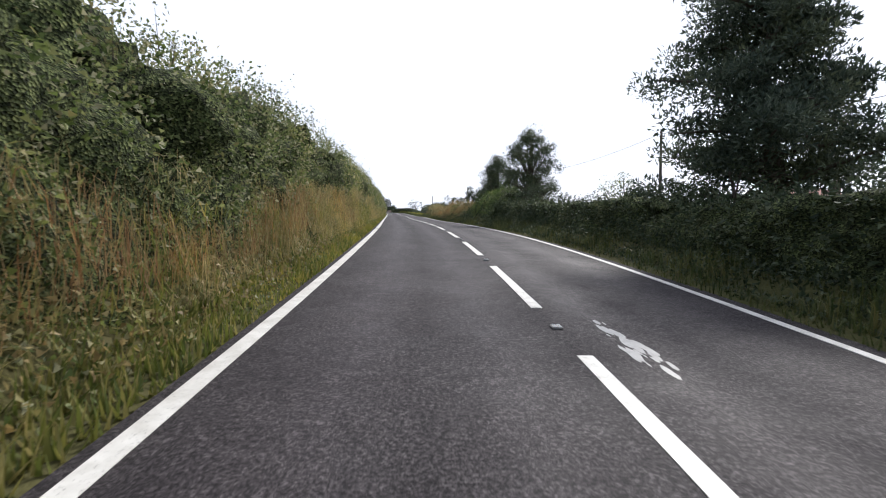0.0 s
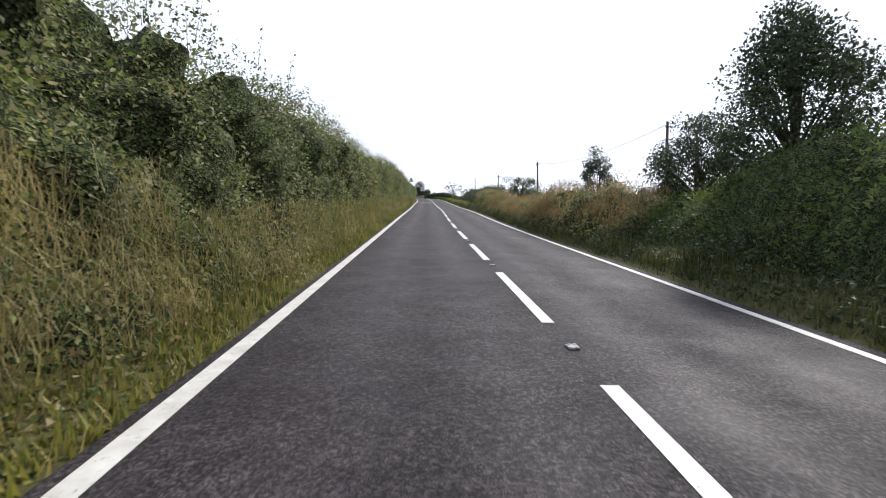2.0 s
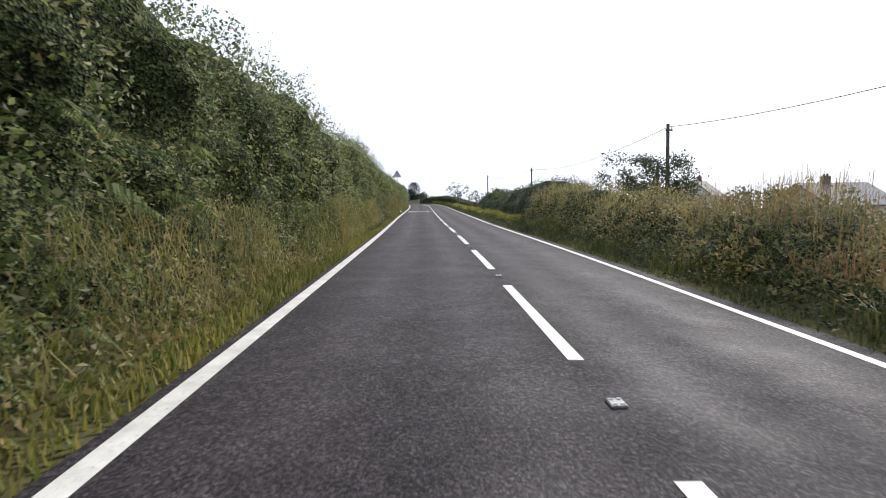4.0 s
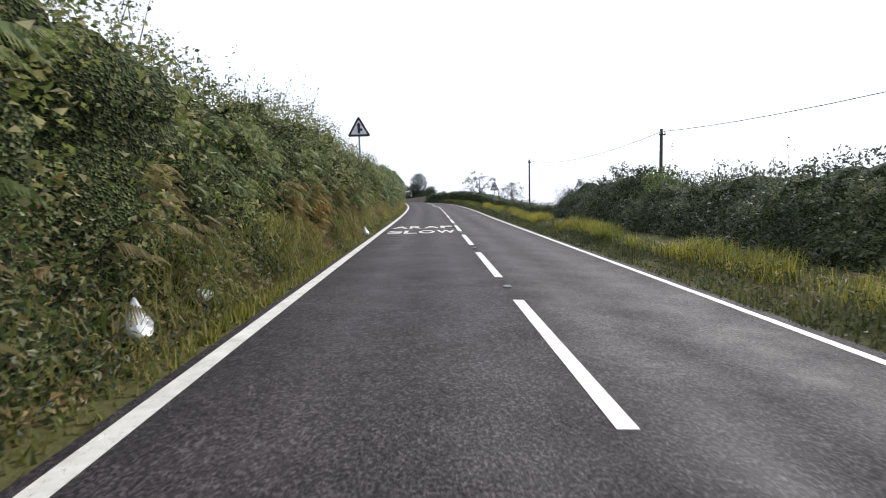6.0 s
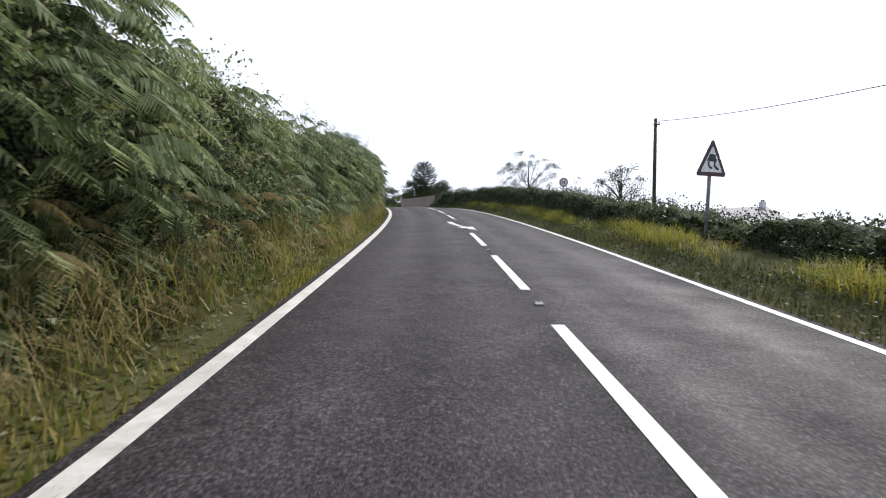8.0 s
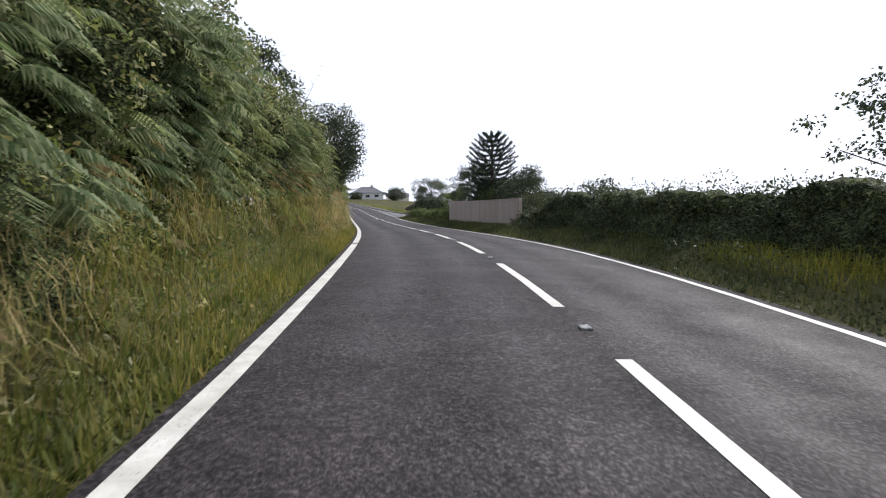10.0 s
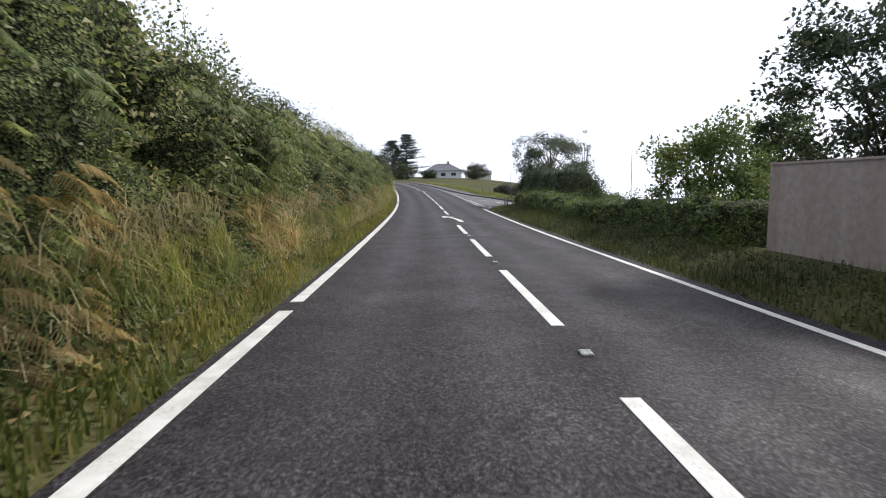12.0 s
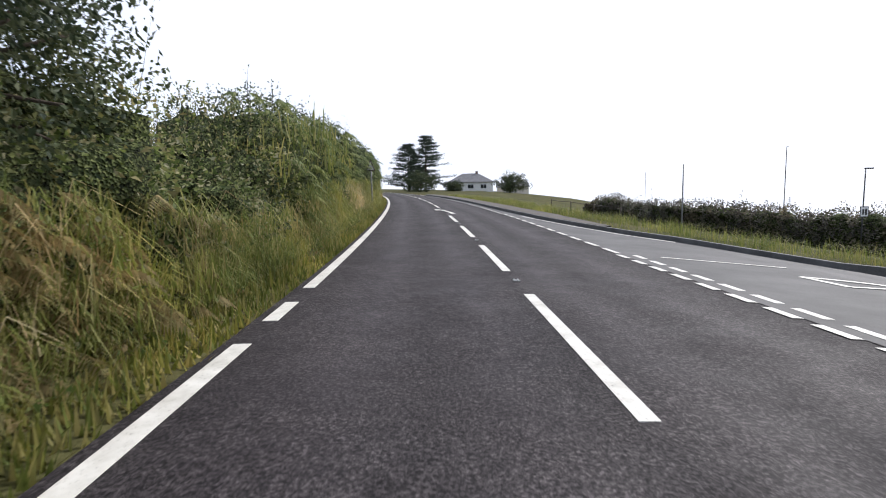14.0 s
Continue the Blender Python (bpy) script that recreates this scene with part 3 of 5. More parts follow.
part("glint_patch", bm, GLINT_TAR, road, "pale patch, glint put into its colour")
flat_shape("deflection_arrow", [(180.2 - s, -l - 0.05) for s, l in ARROW], road)

# side road that leaves to the right, with its give-way lines and kerbs
def mouth_z(s, l):
    return ground_z(s, l) + 0.07


bm = bmesh.new()


def patch(cols):
    """A sheet between pairs of (s, lat) points, eight steps across."""
    rows_ = []
    for (s0, l0), (s1, l1) in cols:
        u = np.linspace(0, 1, 9)
        s, l = s0 + (s1 - s0) * u, l0 + (l1 - l0) * u
        rows_.append([bm.verts.new(p) for p in spot(s, l, mouth_z(np.minimum(s, 279.9), l))])
    for r0, r1 in zip(rows_[:-1], rows_[1:]):
        for j in range(8):
            bm.faces.new((r0[j], r0[j + 1], r1[j + 1], r1[j]))


near_at = lambda s: float(np.interp(s, [p[0] for p in NEAR_KERB[:9]], [p[1] for p in NEAR_KERB[:9]]))
patch([((s, 3.1), (s, max(3.12, near_at(s)))) for s in (268.4, 269.2, 269.8, 270.4, 271.1, 271.9, 272.4, 272.9, 273.4, 273.9, 274.25, 274.6, 275.1)] + [((275.5, 3.1), (275.5, 8.5)), ((278, 3.1), (278, 8.8)), ((280, 3.1), (280, 9))] +
      [((s, 3.1), (s, float(far_kerb(s)))) for s in (280.4, 281.6, 283, 285, 288, 292, 295.5, 300, 305, 311, 318, 324, 330, 338, 345)])
patch([((275.5, l), (280.1, l)) for l in (8.6, 11, 13, 16, 20, 26)])
side_road = part("road", bm, SIDE_ASPHALT, None)
tagged(side_road, "pale grey asphalt side lane joining the main road", "road", kind="structure")
for s0 in np.arange(271.5, 281, 0.9):
    for l0 in (3.02, 3.4):
        flat_shape("give_way_dash", [(s0, l0 - 0.07), (s0 + 0.6, l0 - 0.07), (s0 + 0.6, l0 + 0.07), (s0, l0 + 0.07)], road, 0.012)


def lane_stripe(name, a, b, w):
    """A painted stripe on the side lane between two points (s, lat)."""
    u = np.linspace(0, 1, 9)
    s, l = a[0] + (b[0] - a[0]) * u, a[1] + (b[1] - a[1]) * u
    c = spot(s, l, mouth_z(s, l) + 0.012)
    d = unit(c[-1] - c[0])
    n = np.array([d[1], -d[0], 0]) * w / 2
    i = np.arange(18).reshape(9, 2)
    F = np.stack([i[:-1, 0], i[:-1, 1], i[1:, 1], i[1:, 0]], -1)
    part(name, mesh_from(name, np.stack([c - n, c + n], 1).reshape(-1, 3), F, PAINT), None, side_road)


lane_stripe("lane_line", (280.9, 3.9), (280.0, 6.2), 0.09)
lane_stripe("give_way_mark", (278.75, 5.6), (277.75, 5.75), 0.12)
lane_stripe("give_way_mark", (277.75, 5.75), (277.6, 7.6), 0.12)
lane_stripe("give_way_mark", (278.75, 5.6), (277.75, 7.6), 0.12)
for s0 in np.arange(281.4, 296.5, 1.5):
    flat_shape("give_way_dash", [(s0, 3.05), (s0 + 1.0, 3.05), (s0 + 1.0, 3.19), (s0, 3.19)], road, 0.012)
kerb_side = [(296, 3.75), (294, 3.95), (290, 4.62), (287.2, 5.3), (285, 6.2)]
for a1, a2 in zip(kerb_side[:-1], kerb_side[1:]):
    lane_stripe("kerb_line", a1, a2, 0.09)


def ribbon(name, pts, w, h, mat, parent=None, base=0.0):
    """A raised kerb through (s, lat) points."""
    s = np.array([p[0] for p in pts], float)
    l = np.array([p[1] for p in pts], float)
    t = np.concatenate([[0], np.cumsum(np.hypot(np.diff(s), np.diff(l)))])
    q = np.arange(0, t[-1], 0.92)
    s, l = np.interp(q, t, s), np.interp(q, t, l)
    c = spot(s, l, mouth_z(s, np.minimum(l, far_kerb(s))) + base)
    d = unit(np.gradient(c, axis=0) * np.array([1, 1, 0]))
    n = np.stack([d[:, 1], -d[:, 0], 0 * s], 1)
    V = np.stack([c - n * w / 2 - [0, 0, 0.15], c - n * w / 2 + [0, 0, h - 0.02], c - n * (w / 2 - 0.03) + [0, 0, h], c + n * w / 2 + [0, 0, h], c + n * w / 2 - [0, 0, 0.15]], 1)
    k = len(q)
    i = np.arange(k * 5).reshape(k, 5)
    F = np.stack([i[:-1, :-1], i[:-1, 1:], i[1:, 1:], i[1:, :-1]], -1).reshape(-1, 4)
    ob = new(name, mesh_from(name, V.reshape(-1, 3), F, mat))
    ob.parent = parent
    return ob


tagged(ribbon("kerb", FAR_KERB, 0.14, 0.15, KERB), "weathered concrete kerb along the side lane", "kerb", kind="structure")
tagged(ribbon("kerb", NEAR_KERB, 0.12, 0.035, COPING), "pale dropped kerb round the corner of the lane", "kerb", kind="structure")
bm = bmesh.new()
patch([((s, near_at(s) + 0.05), (s, near_at(s) + w)) for s, w in ((268.4, 0.1), (269.2, 0.35), (270.4, 0.9), (271.9, 1.5), (272.9, 1.9), (273.9, 2.3), (274.6, 2.6), (275.1, 2.9))])
bmesh.ops.translate(bm, vec=(0, 0, 0.012), verts=bm.verts[:])
tagged(part("pavement", bm, FOOTWAY, None), "worn brown-grey tarmac footway on the corner", "pavement", kind="structure")

fs = np.arange(289, 345.1, 1.0)
wide = np.clip((fs - 286) / 9, 0.15, 1.0)
lines = [spot(fs, far_kerb(fs) + 0.06 + wide * u, mouth_z(fs, far_kerb(fs)) + 0.155) for u in (0.0, 0.5, 1.0)]
V = np.stack(lines + [lines[2] - [0, 0, 0.4]], 1)
i = np.arange(V.shape[0] * 4).reshape(-1, 4)
F = np.stack([i[:-1, :-1], i[:-1, 1:], i[1:, 1:], i[1:, :-1]], -1).reshape(-1, 4)
tagged(part("pavement", mesh_from("pavement", V.reshape(-1, 3), F, FOOTWAY), None, None), "narrow grey-brown tarmac footway behind the kerb", "pavement", kind="structure")

# ---- reflecting road studs ----
stud = thing("road_stud", "grey reflecting road stud set between the centre dashes", "road stud", "studs on the centre line")
bm = block(0.11, 0.15, 0.022, (0, 0, 0.009), 0.006)
part("housing", bm, RUBBER, stud)
for dx in (-0.025, 0.025):
    for dy in (-0.045, 0.045):
        part("lens", block(0.03, 0.015, 0.012, (dx, dy, 0.022), 0.003), LENS, stud, "clear glass lens")


def placed(s, lat, up=0.0, turn=0.0, road_level=False):
    z = float(road_z(lat)) if road_level else float(ground_z(s, lat))
    return Matrix.Translation(Vector(spot(s, lat, z + up))) @ Matrix.Rotation(turn_at(s) + turn, 4, "Z")


first = True
for k in range(-3, 52):
    m = placed(6 * k + 13.0, 0.0, 0.0, 0, True)
    if first:
        stud.matrix_basis = m
        first = False
    else:
        copy_thing(stud, m)


# ---- signs, posts and poles ----
def tri_outline(w, r=0.05):
    h = w * math.sqrt(3) / 2
    pts = []
    for (cx, cz), a0 in (((-w / 2 + r * 1.73, r), 150), ((w / 2 - r * 1.73, r), 270), ((0, h - 2 * r), 30)):
        for k in range(5):
            a = math.radians(a0 + k * 30)
            pts.append((cx + r * math.cos(a), cz + r * math.sin(a)))
    return pts


def warning_sign(s, lat, width, top, turn, symbol, label):
    """A triangular warning sign on a post; top: height of its tip over the road's centre line."""
    sign = thing("warning_sign", label, "road sign")
    z0 = float(ground_z(s, lat))
    tip = top - z0
    h = width * 0.866
    sign.matrix_basis = placed(s, lat, 0, turn)
    part("post", tube([(0, 0.04, -0.3), (0, 0.04, tip - h * 0.3)], [0.038, 0.038], 10), GALVANISED, sign, "grey steel post")
    zb = tip - h
    def shifted(bm, dy):
        bmesh.ops.translate(bm, vec=(0, dy, zb), verts=bm.verts[:])
        return bm
    part("plate", shifted(prism(tri_outline(width), 0.006), -0.004), SIGN_BACK, sign)
    part("border", shifted(prism(tri_outline(width), 0.002), -0.0065), SIGN_RED, sign, "dark red border")
    inner = [(x * 0.7, z * 0.7 + h * 0.105) for x, z in tri_outline(width, 0.03)]
    part("face", shifted(prism(inner, 0.002), -0.009), SIGN_WHITE, sign, "white face")
    for outline in symbol:
        part("symbol", shifted(prism([(x * width, z * width) for x, z in outline], 0.002), -0.0115), SIGN_BLACK, sign, "black symbol")
    for k in (0.22, 0.5):
        part("bracket", block(0.12, 0.03, 0.04, (0, 0.012, zb + h * k), 0.004), GALVANISED, sign)
    return sign


JUNCTION = [[(-0.055, 0.13), (0.055, 0.13), (0.055, 0.24), (0.15, 0.24), (0.15, 0.34), (0.055, 0.34), (0.055, 0.46), (0.1, 0.46), (0, 0.6), (-0.1, 0.46), (-0.055, 0.46)]]
SKID = [[(-0.17, 0.34), (-0.12, 0.42), (-0.09, 0.5), (0.09, 0.5), (0.11, 0.42), (0.14, 0.4), (0.14, 0.33)],
        [(-0.13, 0.33), (-0.07, 0.33), (-0.09, 0.25), (0.0, 0.2), (0.02, 0.16), (-0.06, 0.17), (-0.14, 0.24)],
        [(0.06, 0.33), (0.12, 0.33), (0.1, 0.25), (0.2, 0.2), (0.24, 0.15), (0.15, 0.15), (0.05, 0.23)]]
warning_sign(140.7, -3.83, 0.92, 4.52, 0.0, JUNCTION, "triangular junction warning sign on a post above the hedge")
skid_sign = warning_sign(168.4, 4.75, 0.95, 2.42, 0.4, SKID, "triangular slippery road warning sign leaning in long grass")
skid_sign.matrix_basis = skid_sign.matrix_basis @ Matrix.Rotation(radians(2.5), 4, "Y")


def round_sign(s, lat, top, size):
    """A small round sign on a post."""
    sign = thing("speed_sign", "small round road sign with a dark ring on a post", "road sign")
    h = top - float(ground_z(s, lat))
    sign.matrix_basis = placed(s, lat, 0, 0.1)
    part("post", tube([(0, 0.04, -0.3), (0, 0.04, h - size * 0.3)], [0.03, 0.03], 8), GALVANISED, sign, "grey steel post")
    for name, r, y, mat, label in (("plate", 0.5, -0.004, SIGN_RED, "dark red ring"), ("face", 0.36, -0.008, SIGN_WHITE, "white face")):
        rim = [(size * r * math.cos(w), h - size / 2 + size * r * math.sin(w)) for w in np.linspace(0, 2 * math.pi, 25)[:-1]]
        bm = prism(rim, 0.006)
        bmesh.ops.translate(bm, vec=(0, y, 0), verts=bm.verts[:])
        part(name, bm, mat, sign, label)
    for dx in (-0.1, 0.1):
        part("symbol_bar", block(size * 0.13, 0.004, size * 0.3, (size * dx, -0.011, h - size / 2)), SIGN_BLACK, sign, "black numeral bar")


round_sign(183.5, 5.6, 1.85, 0.45)
warning_sign(297.2, -3.72, 0.7, 2.74, -0.75, [], "triangular warning sign half hidden in the hedge")


def telegraph_pole(s, lat, top):
    z0 = float(ground_z(s, lat))
    h = top - z0
    pole = thing("telegraph_pole", "weathered dark wooden telegraph pole beside the road", "utility pole", "telegraph poles")
    pole.matrix_basis = placed(s, lat, 0, 0.1)
    lean = random.uniform(-0.06, 0.06)
    part("mast", tube([(0, 0, -0.5), (lean * 0.5, 0, h * 0.5), (lean, 0, h)], [0.12, 0.105, 0.085], 10), POLE_WOOD, pole)
    part("crossarm", block(0.4, 0.06, 0.08, (lean, -0.12, h - 0.35), 0.01), POLE_WOOD, pole)
    for dx in (-0.16, 0.16):
        part("insulator", tube([(lean + dx, -0.12, h - 0.31), (lean + dx, -0.12, h - 0.24), (lean + dx, -0.12, h - 0.16)], [0.02, 0.035, 0.02], 8), FRAME_WHITE, pole, "white porcelain insulator")
    return Vector(spot(s, lat, top - 0.16))


POLES = [(8, 18.0, 6.4), (44, 16.1, 6.1), (80, 14.4, 5.95), (111.7, 12.4, 5.25), (152.2, 12.9, 5.05), (188.6, 12.8, 5.35)]
tops = [telegraph_pole(*p) for p in POLES]
telegraph_pole(285, 26.5, 4.8)
for p0, p1 in zip(tops[:-1], tops[1:]):
    pts = [p0.lerp(p1, u / 14) - Vector((0, 0, 0.8 * 4 * (u / 14) * (1 - u / 14))) for u in range(15)]
    ob = part("overhead_wire", tube(pts, [0.013] * 15, 5), CABLE, None)
    tagged(ob, "thin black overhead telephone wire between poles", "cable", "overhead wires")


def lamp_post(s, lat, top, name="lamp_post", head=True, stout=1.0):
    post = thing(name, "slim grey steel post standing in the grass verge", "post", "posts by the junction")
    z0 = float(ground_z(s, lat))
    h = top - z0
    post.matrix_basis = placed(s, lat)
    part("column", tube([(0, 0, -0.3), (0, 0, h * 0.3), (0, 0, h)], [0.045 * stout, 0.036 * stout, 0.028 * stout], 8), POST_BACKLIT if head else GALVANISED, post)
    if head:
        part("lamp_head", block(0.34, 0.1, 0.05, (0.13, 0, h), 0.02), POST_BACKLIT, post)
    return post


# ---- vegetation ----
def waves(rng, n, lo, hi):
    """A smooth, uneven field over two coordinates, about -1 to 1."""
    k = rng.uniform(lo, hi, n)
    w = rng.uniform(0, 2 * math.pi, n)
    ph = rng.uniform(0, 2 * math.pi, n)
    def f(x, y):
        x, y = np.asarray(x, float), np.asarray(y, float)
        return sum(np.sin(k[i] * (x * math.cos(w[i]) + y * math.sin(w[i])) + ph[i]) for i in range(n)) / math.sqrt(n)
    return f


def hedge(name, label, side, s0, s1, foot, profile, top, leaf, seed, dense=130, size=(0.1, 0.055), rough=0.28, shoots=3.0, caps=(True, True)):
    """A hedge or bank of growth beside the road. profile: (distance from foot, share of the height) from the foot over the top; foot: offset
    from the centre line; top: height over the centre line, both as functions of s."""
    g = np.random.default_rng(seed)
    shape = np.random.default_rng(900 if side < 0 else seed)
    big, small, fine = waves(shape, 6, 0.7, 2.2), waves(shape, 8, 3, 7), waves(shape, 8, 8, 15)
    pd, ph = np.array(profile, float).T
    seg = np.concatenate([[0], np.cumsum(np.hypot(np.diff(pd), np.diff(ph) * 3))])
    seg /= seg[-1]
    def surface(s, v, inset):
        f, tp = foot(s), top(s)
        d, h = np.interp(v, seg, pd), np.interp(v, seg, ph)
        z0 = ground_z(s, side * (f + d * 0.4)) - 0.05
        e = np.where(caps[0], np.clip((s - s0) / 0.9, 0.02, 1), 1) * np.where(caps[1], np.clip((s1 - s) / 0.9, 0.02, 1), 1)
        tp = z0 + (tp - z0) * np.sqrt(e * (2 - e))
        z = z0 + h * (tp - z0)
        bump = rough * (np.tanh(0.6 * big(s, v * 4.5) + 0.6 * small(s, v * 4.5)) + 0.2 * fine(s, v * 5)) * np.clip(v / 0.35, 0.3, 1) - inset
        e = 0.02
        dd = np.interp(np.minimum(v + e, 1), seg, pd) - np.interp(np.maximum(v - e, 0), seg, pd)
        dh = (np.interp(np.minimum(v + e, 1), seg, ph) - np.interp(np.maximum(v - e, 0), seg, ph)) * np.maximum(tp - z0, 0.3)
        nl = np.hypot(dd, dh) + 1e-6
        nd, nz = -dh / nl, dd / nl            # towards the road and up
        lat = side * (f + d + nd * bump)
        p = spot(s, lat, z + nz * bump)
        hd = along(s)[3]
        out = np.stack([side * nd * np.cos(hd), side * nd * np.sin(hd), nz], -1)
        return p, out
    root = thing(name, label, "hedge", "", "")
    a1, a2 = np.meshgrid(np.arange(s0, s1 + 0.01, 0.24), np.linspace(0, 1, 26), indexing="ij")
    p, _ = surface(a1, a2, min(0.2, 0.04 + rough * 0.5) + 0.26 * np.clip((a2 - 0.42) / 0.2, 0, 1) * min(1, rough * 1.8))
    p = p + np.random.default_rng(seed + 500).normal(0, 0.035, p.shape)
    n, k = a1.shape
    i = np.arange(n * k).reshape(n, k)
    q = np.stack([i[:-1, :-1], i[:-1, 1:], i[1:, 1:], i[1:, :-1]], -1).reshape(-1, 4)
    part("inner_growth", smooth(mesh_from("inner_growth", p.reshape(-1, 3), q, HEDGE_CORE)), None, root, "close leaves and twigs inside, shade put into their colour")
    q = np.linspace(s0, s1, 20)
    tops = float(np.mean(top(q) - ground_z(q, side * (foot(q) + 0.3))))
    area = (s1 - s0) * (abs(pd[-1] - pd[0]) * 0.6 + tops)
    n = int(area * dense)
    s, v = g.uniform(s0, s1, n), g.uniform(0, 0.97, n) ** 0.95
    holes = waves(g, 7, 2.0, 7.0)
    keep = holes(s, v * 6) + g.uniform(-1, 1, n) > np.where(v < 0.5, -1.1, -3)        # thin places, with the dark inside showing
    s, v = s[keep], v[keep]
    for k, (capped, end, way) in enumerate(((caps[0], s0, 1), (caps[1], s1, -1))):
        if capped:
            more = int(abs(pd[-1] - pd[0]) * tops * dense * 1.3)
            s = np.concatenate([s, end + way * 0.9 * g.uniform(0, 1, more) ** 2])
            v = np.concatenate([v, g.uniform(0, 1, more)])
    # leaves stand in tufts, with shade between them
    tuft = 11
    n = int(len(s) * 0.66) // tuft
    s, v, deep = s[:n * tuft:tuft], v[:n * tuft:tuft], g.uniform(-0.14, 0.2, n)
    ps, vs = np.repeat(s, tuft) + g.normal(0, 0.1, n * tuft), np.clip(np.repeat(v, tuft) + g.normal(0, 0.022, n * tuft), 0, 1)
    p, out = surface(np.clip(ps, s0, s1), vs, np.repeat(deep, tuft) + g.normal(0, 0.05, n * tuft))
    part("leafage", leaves_mesh("leafage", p, out, size[0], size[1], leaf, g), None, root)["kind"] = "stuff"
    more = int(n * tuft * 0.7)
    q = g.uniform(s0, s1, more)
    for k, (capped, end, way) in enumerate(((caps[0], s0, 1), (caps[1], s1, -1))):
        if capped:
            some = int(min(0.2, 3 / (s1 - s0)) * more)
            q[k * some:(k + 1) * some] = end + way * 0.9 * g.uniform(0, 1, some) ** 2
    iv = g.uniform(0, 0.92, more)
    p, out = surface(q, iv, g.uniform(0.0, 1.0, more) * (0.16 + 0.34 * np.clip((iv - 0.38) / 0.2, 0, 1) * min(1, rough * 1.8)))
    part("inner_leafage", leaves_mesh("inner_leafage", p, out, size[0] * 1.5, size[1] * 1.6, leaf, g, 0.35, 0.6, True), None, root)["kind"] = "stuff"
    m = int((s1 - s0) * shoots)
    if m:
        s, v = g.uniform(s0, s1, m), g.uniform(0.55, 0.98, m)
        p, out = surface(s, v, 0.0)
        high = g.gamma(2.2, 0.1, m)
        per = 12
        u = np.tile(np.linspace(0, 1, per), (m, 1))
        sway = g.normal(0, 0.35, (m, 1, 3)) * np.array([1, 1, 0.1])
        q = p[:, None] + (np.array([0, 0, 1.0]) + sway * u[..., None] + out[:, None] * 0.5) * (u * high[:, None])[..., None] + g.normal(0, 0.045, (m, per, 3))
        tip, foot_, wide_ = q[:, -1], p - np.array([0, 0, 0.1]), g.normal(0, 1, (m, 3)) * np.array([1, 1, 0])
        wide_ = unit(wide_) * 0.008
        part("stem_growth", mesh_from("stem_growth", np.stack([foot_ - wide_, foot_ + wide_, tip], 1).reshape(-1, 3), np.arange(3 * m).reshape(-1, 3), BARK), None, root)["kind"] = "stuff"
        part("new_growth", leaves_mesh("new_growth", q.reshape(-1, 3), np.zeros((m * per, 3)) + [0, 0, 0.4], size[0] * 0.85, size[1] * 0.85, leaf, g), None, root)["kind"] = "stuff"
    return surface


def scatter_grass(name, label, side, s0, s1, l0, l1, n, height, mat, seed, width=0.011, lean=0.35, lift=0.0, zone=None):
    g = np.random.default_rng(seed)
    s = g.uniform(s0, s1, int(n * 1.5))
    l = g.uniform(l0, l1, len(s))
    f = waves(g, 6, 0.5, 2.5)(s, l * 3)
    keep = f + g.uniform(-0.8, 0.8, len(s)) > (-0.9 if height < 0.24 else -0.15)
    if zone is not None:
        keep &= zone(s, l)
    s, l = s[keep][:n], l[keep][:n]
    at = on_ground(s, side * l, -0.03 + lift)
    ob = new(name, blades_mesh(name, at, height * (1 + 0.3 * np.clip(f[keep][:n], -1, 1)), mat, g, width, lean, height < 0.24))
    return tagged(ob, label, "grass", kind="stuff")


def top_of(pairs):
    x, y = np.array(pairs, float).T
    return lambda s: np.interp(s, x, y)


def level(v):
    return lambda s: np.zeros_like(np.asarray(s, float)) + v


LEFT_TOP = top_of([(-25, 3.47), (15, 3.52), (30, 3.39), (45, 3.61), (60, 3.74), (85, 3.79), (95, 4.14), (108, 4.05), (118, 3.72), (126, 3.62), (140, 3.35), (150, 3.28), (160, 3.15), (180, 3.1), (195, 3.6), (210, 4.22), (222, 4.5), (229, 4.1), (235, 3.6), (240, 3.45), (246, 3.62), (258, 3.6), (270, 3.25), (273.5, 2.9), (275.6, 2.1), (277.6, 1.9), (279.2, 2.8), (281.6, 3.3), (306, 3.55), (420, 3.79)])
BANK = [(0.0, 0.03), (0.12, 0.14), (0.25, 0.3), (0.3, 0.5), (0.35, 0.7), (0.55, 0.88), (0.95, 0.98), (1.6, 1.0), (2.6, 0.9)]
LEFT_FOOT = top_of([(-25, 3.85), (20, 3.85), (40, 3.75), (105, 3.7), (112, 3.6), (195, 3.7), (200, 4.3), (212, 4.2), (222, 3.95), (262, 3.85), (280, 3.75), (420, 3.8)])
LEFT_PARTS = [(-22, 22, LEAF_HEDGE, "tall unclipped hedgerow of bramble and hawthorn on a grassy bank"), (22, 64, LEAF_HEDGE, "tall dense green hedgerow rising over the roadside"),
              (64, 108, LEAF_HEDGE, "tall dense hedgerow with a ragged top"), (108, 152, LEAF_HEDGE, "hedge bank overgrown with bracken and bramble"),
              (152, 200, LEAF_HEDGE, "steep bank overgrown with green bracken"), (200, 240, LEAF_HEDGE, "leafy shrubby hedgerow under overhanging trees"),
              (240, 278.8, LEAF_HEDGE, "green bank of bracken and bramble with dry grass at its foot"), (278.8, 330, LEAF_DARK, "rounded dark green hedge bushes on the bank")]
left_surfaces = []
